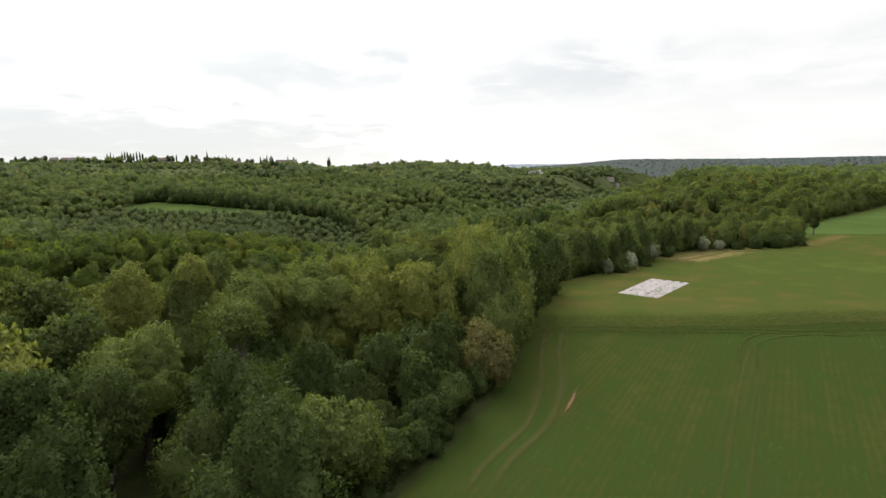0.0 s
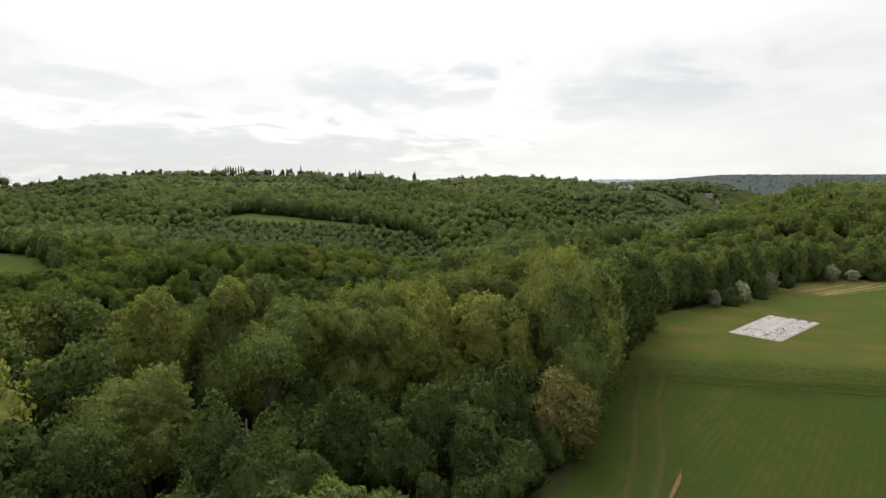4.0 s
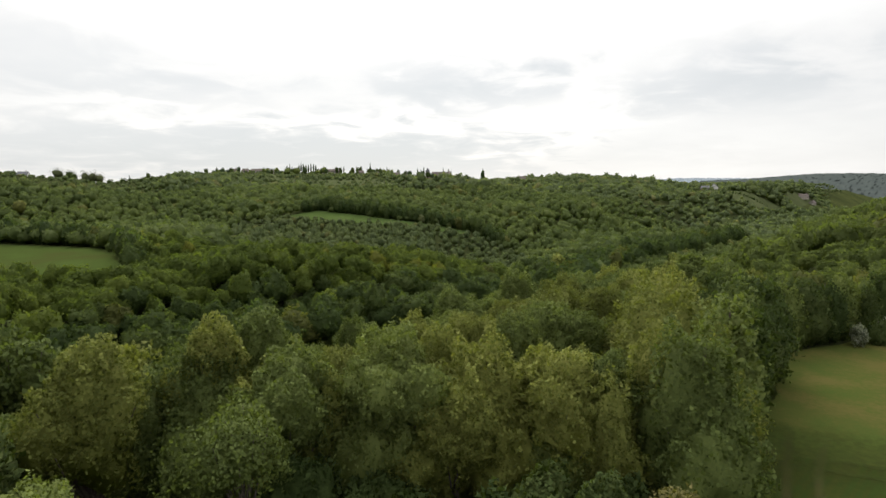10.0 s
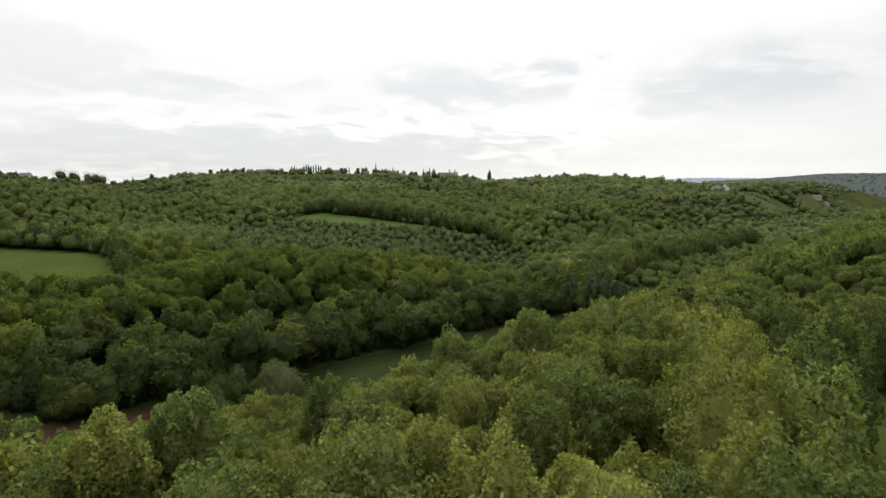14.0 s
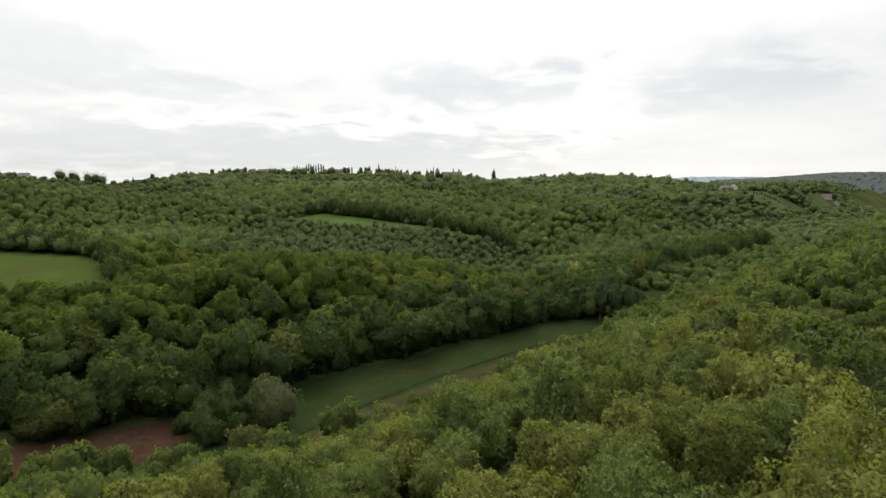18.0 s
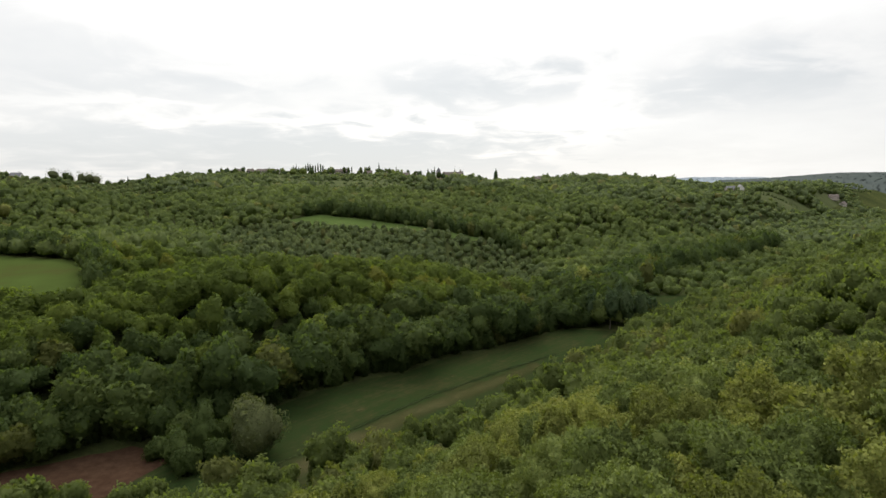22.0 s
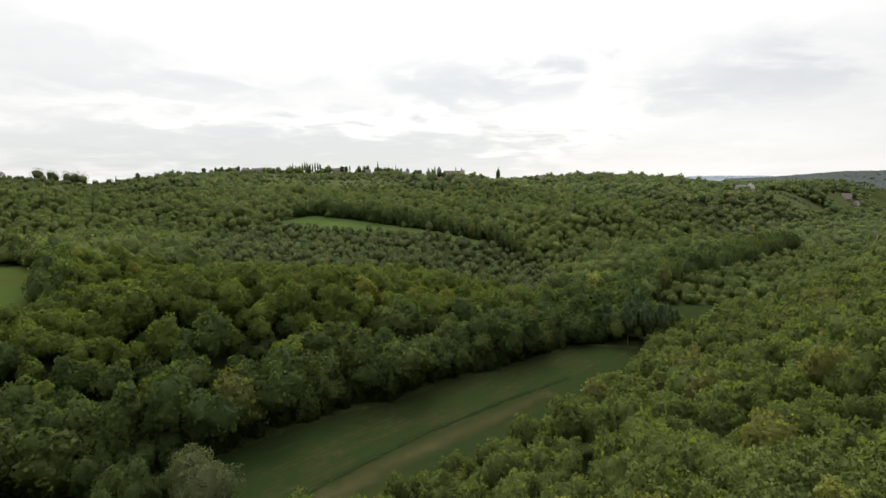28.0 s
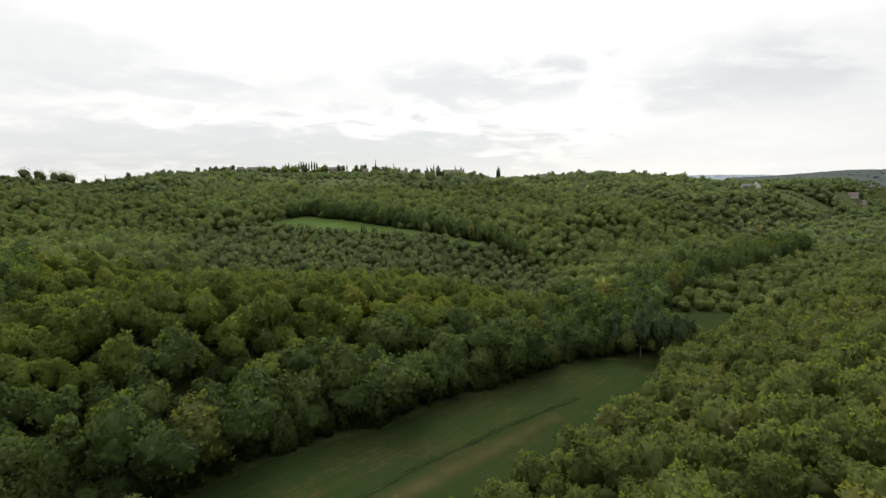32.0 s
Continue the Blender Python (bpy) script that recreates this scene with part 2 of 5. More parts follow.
PASTURE_DULL = ground_material("rough_grassland", [(0.30, (0.042, 0.050, 0.023)), (0.50, (0.051, 0.061, 0.027)), (0.72, (0.065, 0.074, 0.034))], 0.05, 0.3)
PASTURE_BRIGHT = ground_material("pasture_bright", [(0.30, (0.041, 0.060, 0.017)), (0.50, (0.046, 0.070, 0.020)), (0.72, (0.058, 0.083, 0.025))], 0.06)
RED_SOIL = ground_material("ploughed_red_soil", [(0.30, (0.027, 0.015, 0.010)), (0.50, (0.037, 0.022, 0.014)), (0.72, (0.050, 0.031, 0.020))], 0.5)
TRACK_EARTH = ground_material("track_earth", [(0.30, (0.046, 0.052, 0.017)), (0.50, (0.058, 0.058, 0.021)), (0.72, (0.072, 0.066, 0.027))], 0.8)
BARE_STRAW = ground_material("bare_straw", [(0.30, (0.100, 0.092, 0.030)), (0.50, (0.150, 0.122, 0.052)), (0.72, (0.210, 0.170, 0.085))], 0.4)
# the ridge's grey is haze mixed into its base colour
HILL_HAZE = ground_material("distant_wood_haze", [(0.30, (0.045, 0.054, 0.052)), (0.50, (0.050, 0.059, 0.056)), (0.72, (0.055, 0.065, 0.060))], 0.02, 0.12)
# likewise the blue haze of the farthest hills
HILL_BLUE_HAZE = ground_material("distant_blue_wood_haze", [(0.30, (0.150, 0.175, 0.200)), (0.50, (0.165, 0.195, 0.220)), (0.72, (0.18, 0.21, 0.235))], 0.01, 0.05)
TRACK_FAINT = ground_material("faint_track", [(0.30, (0.027, 0.038, 0.010)), (0.50, (0.032, 0.041, 0.011)), (0.72, (0.039, 0.045, 0.013))], 0.8)
TRACK_DARK = ground_material("dark_track", [(0.30, (0.031, 0.040, 0.012)), (0.50, (0.036, 0.047, 0.013)), (0.72, (0.045, 0.056, 0.015))], 0.8)
RED_SCAR = ground_material("red_scar", [(0.30, (0.053, 0.045, 0.021)), (0.50, (0.094, 0.061, 0.034)), (0.72, (0.128, 0.082, 0.050))], 1.2)
BARE_BROWN = ground_material("bare_brown", [(0.30, (0.100, 0.092, 0.030)), (0.50, (0.130, 0.100, 0.042)), (0.72, (0.165, 0.120, 0.058))], 0.2)
TERRACE_EARTH = ground_material("terrace_earth", [(0.30, (0.060, 0.062, 0.032)), (0.50, (0.085, 0.070, 0.048)), (0.72, (0.115, 0.090, 0.066))], 0.12, 0.8)
BARE_STRAW_DULL = ground_material("dull_straw", [(0.30, (0.029, 0.032, 0.011)), (0.50, (0.047, 0.045, 0.019)), (0.72, (0.067, 0.062, 0.030))], 0.4)
DITCH = ground_material("ditch_grass", [(0.30, (0.012, 0.018, 0.007)), (0.50, (0.016, 0.024, 0.009)), (0.72, (0.026, 0.034, 0.012))], 0.8)
WHITE_RENDER = plain_material("white_render", (0.50, 0.49, 0.46), 0.15, 1.0, 0.85)
STONE = plain_material("pale_stone", (0.29, 0.27, 0.235), 0.25, 1.2, 0.9)
STONE_ROSE = plain_material("rose_stone", (0.30, 0.262, 0.235), 0.25, 1.2, 0.9)
ROOF_TILE = plain_material("brown_roof_tile", (0.098, 0.080, 0.070), 0.3, 2.0, 0.85)
ROOF_SLATE = plain_material("grey_roof_slate", (0.10, 0.10, 0.11), 0.25, 2.0, 0.7)
WINDOW_GLASS = plain_material("window_glass", (0.03, 0.035, 0.04), 0.2, 2.0, 0.15, 0.0)
TIMBER = plain_material("weathered_timber", (0.20, 0.16, 0.12), 0.3, 8.0)
SHEET = plain_material("white_fleece", (0.204, 0.186, 0.181), 0.3, 1.4, 0.7, 0.5)


# ---- mesh helpers ----
def fast_mesh(name, verts, tris, smooth_shade=False, normals=None, tint=None):
    """A mesh of triangles from two arrays; normals: soft shading of foliage, a direction for each vertex; tint: a value for each vertex."""
    verts, tris = np.ascontiguousarray(verts, np.float32), np.ascontiguousarray(tris, np.int32)
    me = bpy.data.meshes.new(name)
    me.vertices.add(len(verts))
    me.vertices.foreach_set("co", verts.ravel())
    me.loops.add(tris.size)
    me.loops.foreach_set("vertex_index", tris.ravel())
    me.polygons.add(len(tris))
    me.polygons.foreach_set("loop_start", np.arange(0, tris.size, 3, dtype=np.int32))
    me.polygons.foreach_set("use_smooth", np.full(len(tris), smooth_shade or normals is not None))
    me.update(calc_edges=True)
    if normals is not None:
        me.normals_split_custom_set_from_vertices(np.ascontiguousarray(normals, np.float32))
    if tint is not None:
        me.attributes.new("tint", "FLOAT", "POINT").data.foreach_set("value", np.ascontiguousarray(tint, np.float32))
    return me


def put(name, me, mat, parent=None, label="", m=None):
    """A mesh object, under a thing or part where parent is given."""
    if not me.materials:
        me.materials.append(mat)
    ob = new(name, me)
    if me.materials[0] != mat:
        ob.material_slots[0].link = "OBJECT"
        ob.material_slots[0].material = mat
    if parent is not None:
        ob.parent = parent
    if m is not None:
        ob.matrix_basis = m
    if label:
        tagged(ob, label)
    return ob


def part(name, bm, mat, parent, label="", m=None):
    me = bpy.data.meshes.new(name)
    bm.to_mesh(me)
    bm.free()
    return put(name, me, mat, parent, label, m)


def empty(name, m, label, category, group=""):
    ob = new(name)
    ob.empty_display_size = 0.5
    ob.matrix_basis = m
    return tagged(ob, label, category, group)


def box(bm, lo, hi, m=None):
    g = bmesh.ops.create_cube(bm, size=1.0)["verts"]
    c = [(a + b) / 2 for a, b in zip(lo, hi)]
    for v in g:
        v.co = Vector([c[i] + v.co[i] * (hi[i] - lo[i]) for i in range(3)])
        if m is not None:
            v.co = m @ v.co
    return g


def ico(level):
    bm = bmesh.new()
    bmesh.ops.create_icosphere(bm, subdivisions=level, radius=1.0)
    v = np.array([p.co[:] for p in bm.verts])
    f = np.array([[q.index for q in p.verts] for p in bm.faces])
    bm.free()
    return v, f


ICO = {k: ico(k) for k in (1, 2, 3)}


def tube(points, radii, sides=6):
    """Verts and triangles of a tapering limb through points."""
    pts = np.array(points, float)
    d = np.gradient(pts, axis=0)
    d /= np.linalg.norm(d, axis=1)[:, None] + 1e-9
    a = np.cross(d, (0.31, 0.95, 0.08))
    a /= np.linalg.norm(a, axis=1)[:, None] + 1e-9
    b = np.cross(d, a)
    ang = np.arange(sides) * 2 * np.pi / sides
    v = pts[:, None] + np.array(radii)[:, None, None] * (a[:, None] * np.cos(ang)[None, :, None] + b[:, None] * np.sin(ang)[None, :, None])
    f = []
    for i in range(len(pts) - 1):
        for j in range(sides):
            k = (j + 1) % sides
            p, q, r, s = i * sides + j, i * sides + k, (i + 1) * sides + j, (i + 1) * sides + k
            f += [(p, q, s), (p, s, r)]
    return v.reshape(-1, 3), np.array(f)


def merge(pieces):
    vs, fs, n = [], [], 0
    for v, f in pieces:
        vs.append(v)
        fs.append(f + n)
        n += len(v)
    return np.concatenate(vs), np.concatenate(fs)


def unit(v):
    return v / (np.linalg.norm(v, axis=-1, keepdims=True) + 1e-9)


def sprays(rng, at, out, size, soft, slim=0.32, scatter=0.2, lay=False):
    """Leafy shoots: folded diamonds that point outwards and up, or lie along the crown, shaded softly. Returns verts, triangles, normals."""
    n = len(at)
    if lay:
        nrm = unit(soft + rng.normal(0, 0.38, (n, 3)))
        t = rng.normal(0, 0.5, (n, 3)) + (0, 0, 0.7)
        t = unit(t - nrm * (t * nrm).sum(axis=1, keepdims=True))
    else:
        t = unit(out * 0.55 + rng.normal(0, 0.45, (n, 3)) + (0, 0, 0.62))
        nrm = unit(np.cross(t, rng.normal(0, 1, (n, 3))))
        nrm = np.where((nrm * soft).sum(axis=1, keepdims=True) < 0, -nrm, nrm)
    b = np.cross(nrm, t)
    s = size * rng.uniform(0.6, 1.4, n)[:, None]
    fold = nrm * s * rng.uniform(0.05, 0.25, n)[:, None]
    w = rng.uniform(slim * 0.75, slim * 1.3, n)[:, None]
    v = np.stack([at - t * s * 0.45, at + b * s * w - fold, at + t * s * 0.65, at - b * s * w - fold], 1).reshape(-1, 3)
    shade = unit(soft + rng.normal(0, scatter, (n, 3)))
    base = np.arange(n)[:, None] * 4
    f = np.concatenate([base + (0, 2, 1), base + (0, 3, 2)])
    return v, f, np.repeat(shade, 4, axis=0)


def crown(rng, top, radius, low, tufts, leaves, size, pointed=0.1, slim=0.34, zmin=-0.55, lay=0.65, level=2, boughs=6, ragged=0.30, crease=0.20, bulge=0.6, deep=0.16, scatter=0.3, open_work=0.0):
    """A crown between the heights low and top: a few great boughs, on them many tufts of leaf with creases between, sprays all over.
    Returns (verts, triangles, normals) and the middles of the tufts."""
    mid, half = (top + low) / 2, (top - low) / 2
    b = unit(rng.normal(0, 1, (boughs, 3)) + (0, 0, 0.3))
    k = np.arange(tufts) + 0.5
    z = 1 - k / tufts * (1 - zmin)
    turn = k * 2.39996 + rng.uniform(0, 6.28)
    d = np.column_stack([np.sqrt(1 - z * z) * np.cos(turn), np.sqrt(1 - z * z) * np.sin(turn), z])
    d = unit(d + rng.normal(0, 0.5 / math.sqrt(tufts), d.shape))
    reach = 0.85 * math.sqrt(2 * (1 - zmin) / tufts) * rng.uniform(0.8, 1.2, tufts)
    proud = rng.uniform(0.35, 1.0, tufts)

    def surface(q, k):
        e = np.exp(-((q[:, None] - b[None]) ** 2).sum(axis=2) / 0.24).max(axis=1)
        near = proud * np.exp(-((q[:, None] - d[None]) ** 2).sum(axis=2) / reach ** 2)
        best = near.argmax(axis=1)
        r = 1 - ragged - crease + ragged * e + crease * near.max(axis=1)
        p = q * (r * k)[:, None] * (radius, radius, half)
        p[:, :2] *= 1 - pointed * np.clip(0.5 + p[:, 2:] / (2 * half), 0, 1)
        n = unit(q * (1, 1, 1.15) + (q - d[best]) / reach[best][:, None] * bulge + (0, 0, 0.08))
        return p + (0, 0, mid), n

    bv, bf = ICO[level]
    p, n = surface(bv, (0.90 - open_work) * (1 + rng.normal(0, 0.03, len(bv))))
    pieces = [(p, bf, n)]
    if leaves:
        q = unit(rng.normal(0, 1, (leaves, 3)) + (0, 0, 0.30))
        q[:, 2] = np.where(q[:, 2] < zmin, -q[:, 2], q[:, 2])
        p, n = surface(q, 1.07 - (deep + open_work) * rng.uniform(0, 1, leaves) ** 1.3)
        cut_at = int(leaves * lay)
        for flat, sel in ((True, slice(0, cut_at)), (False, slice(cut_at, leaves))):
            if len(p[sel]):
                pieces.append(sprays(rng, p[sel], q[sel], size, n[sel], slim, scatter, flat))
    tips, _ = surface(d, np.full(tufts, 0.82))
    return merge3(pieces), tips


def merge3(pieces):
    v, f = merge([(p[0], p[1]) for p in pieces])
    return v, f, np.concatenate([p[2] for p in pieces])


def trunk(rng, top, girth, targets, sides=7, apart=False):
    """A tapered trunk with limbs to the lobes; apart: as a list, trunk first."""
    bend = rng.normal(0, 0.25, (5, 2))
    bend[0] = 0
    hs = np.linspace(-0.4, top * 0.78, 5)
    spine = np.column_stack([np.cumsum(bend, axis=0) * 0.5, hs])
    pieces = [tube(spine, girth * np.array([1.25, 0.95, 0.75, 0.5, 0.2]), sides)]
    for c in targets:
        at = min(0.85, max(0.25, 0.55 * c[2] / top))
        s = spine[0] + (spine[-1] - spine[0]) * at
        mid = (s * 0.55 + c * 0.45) + (0, 0, -0.35)
        pieces.append(tube([s, mid, c], girth * np.array([0.42, 0.28, 0.08]), 5))
    return pieces if apart else merge(pieces)


# ---- lie of the land ----
def ramp(a, b, x):
    t = np.clip((x - a) / (b - a), 0, 1)
    return t * t * (3 - 2 * t)


def valley(x, y):
    """Distance along the valley and across it (south-east positive)."""
    dx, dy = x - 10, y - 228
    u = 0.74 * dx + 0.673 * dy
    s = 0.673 * dx - 0.74 * dy
    s = s + 0.30 * np.maximum(-80 - u, 0) + 0.22 * np.clip(u - 95, 0, 120)
    return u, s


RIDGE_A = (-1.2, -0.825, -0.615, -0.404, -0.278, -0.088, 0.09, 0.28, 0.364, 0.49, 0.7, 1.6)
RIDGE_Z = (34, 30, 18.5, 32.5, 35.5, 32.5, 21.5, 33, 22, 17, 16, 18)
RIDGE_D = (600, 640, 720, 950, 1000, 980, 950, 1300, 1300, 1260, 1300, 1150)


def height(x, y):
    """Height of the ground, in metres above the crop field."""
    x, y = np.asarray(x, float), np.asarray(y, float)
    u, s = valley(x, y)
    south = -42.5 + 42.5 * ramp(22, 136 - 9 * ramp(-5, 18, x), s) + 6 * ramp(150, 260, x) * ramp(140, 200, y) * ramp(110, 150, s)
    crest = 26 - 20 * ramp(-25, 95, u) - 7 * ramp(-35, -80, u)
    spur = -42.5 + crest * ramp(12, 72, -s)
    a = (x - 5) / np.maximum(y - 43, 60)
    rz, rd = np.interp(a, RIDGE_A, RIDGE_Z), np.interp(a, RIDGE_A, RIDGE_D)
    near = np.interp(y, (250, 340, 400, 450, 540), (-33, -30, -25, -20, -12))
    near = near + (-16 - near) * ramp(-90, -150, x) * ramp(480, 380, y) * 0.95
    far = -12 + (rz + 12) * ramp(420, rd, y) ** 0.85
    far = far - 30 * ramp(rd, rd + 350, y)
    back = np.where(y > 420, near + far + 12, near)
    w = ramp(66, 140, -s)
    north = spur * (1 - w) + back * w
    mix = ramp(-12, 12, s)
    z = north * (1 - mix) + south * mix
    roll = np.sin(x * 0.031 + 1.3 * np.sin(y * 0.017)) * np.sin(y * 0.027 + 0.9)
    return z + roll * 1.6 * (1 - ramp(105, 128, s)) * ramp(16, 50, np.abs(s))


def inside(x, y, poly):
    """Which points lie in a polygon."""
    hit = np.zeros(np.shape(x), bool)
    n = len(poly)
    for i in range(n):
        (x1, y1), (x2, y2) = poly[i], poly[(i + 1) % n]
        if y1 != y2:
            hit ^= ((y1 > y) != (y2 > y)) & (x < (x2 - x1) * (y - y1) / (y2 - y1) + x1)
    return hit


CROP_EDGE = [(-60, -60), (-30, -14), (-12, 9), (-3, 19.5), (4.6, 28.4), (8.9, 32.5), (14.9, 38.6), (20, 45), (24, 51), (27.5, 57.5)]
FAR_EDGE = [(27.5, 57.5), (32, 64), (37, 69), (42, 77), (46, 82.5), (57, 86.5), (66, 90), (77, 96.5), (89, 103), (99, 104.5), (112, 102), (126, 101.5), (141, 110), (148, 121), (176, 138), (199, 149), (256, 166), (340, 186)]
FIELD_CROP = CROP_EDGE + [(32, 60), (44.8, 55.2), (58.4, 51.3), (77, 46.9), (420, -35), (420, -400), (-60, -400)]
FIELD_DRY = [(26, 55.4)] + FAR_EDGE + [(420, 205), (420, -37), (76.6, 45.2), (58, 49.6), (44.3, 53.6), (32, 58)]
PASTURE_LEFT = [(-330, 352), (-247, 337), (-184, 324), (-160, 301), (-142, 275), (-127, 251), (-117, 238), (-124, 229), (-158, 227), (-250, 226), (-330, 242)]
PASTURE_MID = [(-130, 508), (-118, 522), (-106, 532), (-84, 527), (-57, 516), (-26, 493), (8, 468), (36, 449), (24, 441), (-2, 459), (-31, 473), (-60, 482), (-95, 490)]
PLANTED = [(-130, 508), (-95, 490), (-60, 482), (-31, 473), (-2, 459), (24, 441), (36, 449), (66, 420), (80, 372), (60, 345), (0, 350), (-60, 350), (-140, 380), (-165, 450)]
SOIL = [(-118, 152), (-128, 170), (-96, 168), (-72, 181), (-58, 178), (-66, 160), (-88, 153)]
PASTURE_RIGHT = [(392, 838), (415, 893), (490, 905), (610, 930), (580, 893), (490, 842)]
PASTURE_FAR = [(114, 770), (118, 800), (150, 815), (176, 800), (166, 775)]
MEADOW_AREA = [(-125, 150), (-95, 168), (-62, 183), (-50, 198), (-34, 214), (-20, 226), (-8, 233), (3, 245), (19, 257), (35, 269), (50, 283), (62, 291), (73, 288), (88, 284), (77, 259), (45, 219), (13, 191), (-20, 163), (-45, 152), (-75, 152), (-100, 150)]
MEADOW_FAR = [(100, 312), (112, 352), (124, 362), (150, 362), (140, 330), (118, 300)]
MEADOW_NEAR = [(-60, 146), (-40, 153), (-20, 163), (-2, 179), (13, 193), (28, 208), (45, 223), (62, 242), (77, 262), (88, 283)]
MEADOW_FOOT = [(-150, 176), (-128, 172), (-97, 170), (-73, 183), (-62, 186), (-50, 199), (-34, 215), (-20, 227), (-8, 234), (3, 246), (19, 258), (35, 270), (50, 284), (62, 292), (72, 290)]
POCKET = [(-11, 36), (-5, 32), (3, 30), (8, 33), (15, 40), (18, 45), (19.5, 48), (8, 49), (-4, 49.5), (-11, 48.5)]
VILLAGE_SLOPE = [(-330, 780), (-400, 930), (-300, 985), (-100, 975), (20, 960), (85, 955), (90, 880), (50, 800), (-40, 725), (-130, 690), (-230, 710)]
TERRACE = [(-10, 832), (-16, 922), (84, 924), (80, 840)]
FARM_EAST = [(640, 985), (700, 1060), (760, 1085), (770, 1050), (700, 985), (660, 960)]
OPEN = [FARM_EAST, FIELD_CROP, FIELD_DRY, PASTURE_LEFT, PASTURE_MID, SOIL, PASTURE_RIGHT, PASTURE_FAR, MEADOW_AREA, MEADOW_FAR]


def grid_lines(lo, hi, step, reach, growth=1.16):
    a = list(np.arange(lo, hi + 0.1, step))
    while a[-1] < reach:
        a.append(a[-1] + (a[-1] - a[-2]) * growth)
    while a[0] > -reach:
        a.insert(0, a[0] - (a[1] - a[0]) * growth)
    return np.array(a)


def build_ground():
    gx, gy = grid_lines(-300, 300, 5, 4800), grid_lines(-60, 620, 5, 4800)
    x, y = np.meshgrid(gx, gy)
    z = height(x, y)
    v = np.column_stack([x.ravel(), y.ravel(), z.ravel()])
    nx = len(gx)
    i, j = np.meshgrid(np.arange(nx - 1), np.arange(len(gy) - 1))
    a = (j * nx + i).ravel()
    f = np.concatenate([np.column_stack([a, a + 1, a + nx + 1]), np.column_stack([a, a + nx + 1, a + nx])])
    tagged(put("ground", fast_mesh("ground", v, f, True), FOREST_FLOOR), "dark leaf-strewn forest ground over hills and valley", "ground", kind="structure")


build_ground()


def drape(name, poly, mat, label, lift=0.05, cell=5.0, category="field", rough_edge=0.6, seed=1):
    """A cover of grass or soil laid over the ground inside a polygon, with an uneven edge."""
    rng = np.random.default_rng(seed)
    pts = []
    for i, p in enumerate(poly):
        q = poly[(i + 1) % len(poly)]
        n = max(1, min(40, int(math.dist(p, q) / 3.0)))
        for k in range(n):
            w = k / n
            pts.append((p[0] + (q[0] - p[0]) * w + rng.normal(0, rough_edge * 0.35), p[1] + (q[1] - p[1]) * w + rng.normal(0, rough_edge * 0.35)))
    bm = bmesh.new()
    bm.faces.new([bm.verts.new((x, y, 0)) for x, y in pts])
    xs, ys = [p[0] for p in pts], [p[1] for p in pts]
    for axis, lo, hi in ((0, min(xs), max(xs)), (1, min(ys), max(ys))):
        c = math.floor(lo / cell) * cell + cell
        while c < hi:
            no = (1, 0, 0) if axis == 0 else (0, 1, 0)
            bmesh.ops.bisect_plane(bm, geom=bm.verts[:] + bm.edges[:] + bm.faces[:], plane_co=(c, c, 0), plane_no=no)
            c += cell
    bmesh.ops.triangulate(bm, faces=bm.faces[:])
    co = np.array([v.co[:] for v in bm.verts])
    zs = height(co[:, 0], co[:, 1]) + lift
    for v, z in zip(bm.verts, zs):
        v.co.z = z
    bmesh.ops.recalc_face_normals(bm, faces=bm.faces[:])
    if sum(f.normal.z for f in bm.faces) < 0:
        bmesh.ops.reverse_faces(bm, faces=bm.faces[:])
    ob = part(name, bm, mat, None)
    return tagged(ob, label, category, kind="structure")


drape("field_crop", FIELD_CROP, CROP, "field of young green crop with drilled rows", 0.05, 20.0, seed=2)
drape("field_dry", FIELD_DRY, CROP_DRY, "olive-green thin grass strip along the wood", 0.09, 15.0, seed=3)
drape("pasture_west", PASTURE_LEFT, PASTURE, "sloping green pasture enclosed by woods", 0.25, 5.0, seed=4)
drape("pasture_middle", PASTURE_MID, PASTURE_BRIGHT, "narrow bright green pasture across the valley", 0.3, 5.0, seed=5)
drape("farm_grass", FARM_EAST, PASTURE_DULL, "rough grass about the distant farmhouses", 1.2, 20.0, seed=12)
drape("pasture_east", PASTURE_RIGHT, PASTURE_DULL, "distant pale green pasture with hedges", 1.5, 20.0, seed=6)
drape("pasture_far", PASTURE_FAR, PASTURE, "small distant green pasture below the village", 1.2, 20.0, seed=7)
drape("pasture_village", VILLAGE_SLOPE, PASTURE_DULL, "rough grassland on the slope below the village", 0.8, 20.0, seed=11)
drape("meadow_valley", MEADOW_AREA, MEADOW, "mown valley meadow with dry yellowish streaks", 0.12, 5.0, seed=8)
drape("meadow_valley_far", MEADOW_FAR, MEADOW, "green meadow further up the valley", 0.2, 5.0, seed=9)
drape("soil", SOIL, RED_SOIL, "bare reddish-brown ploughed soil in the valley", 0.22, 5.0, "soil", seed=10)


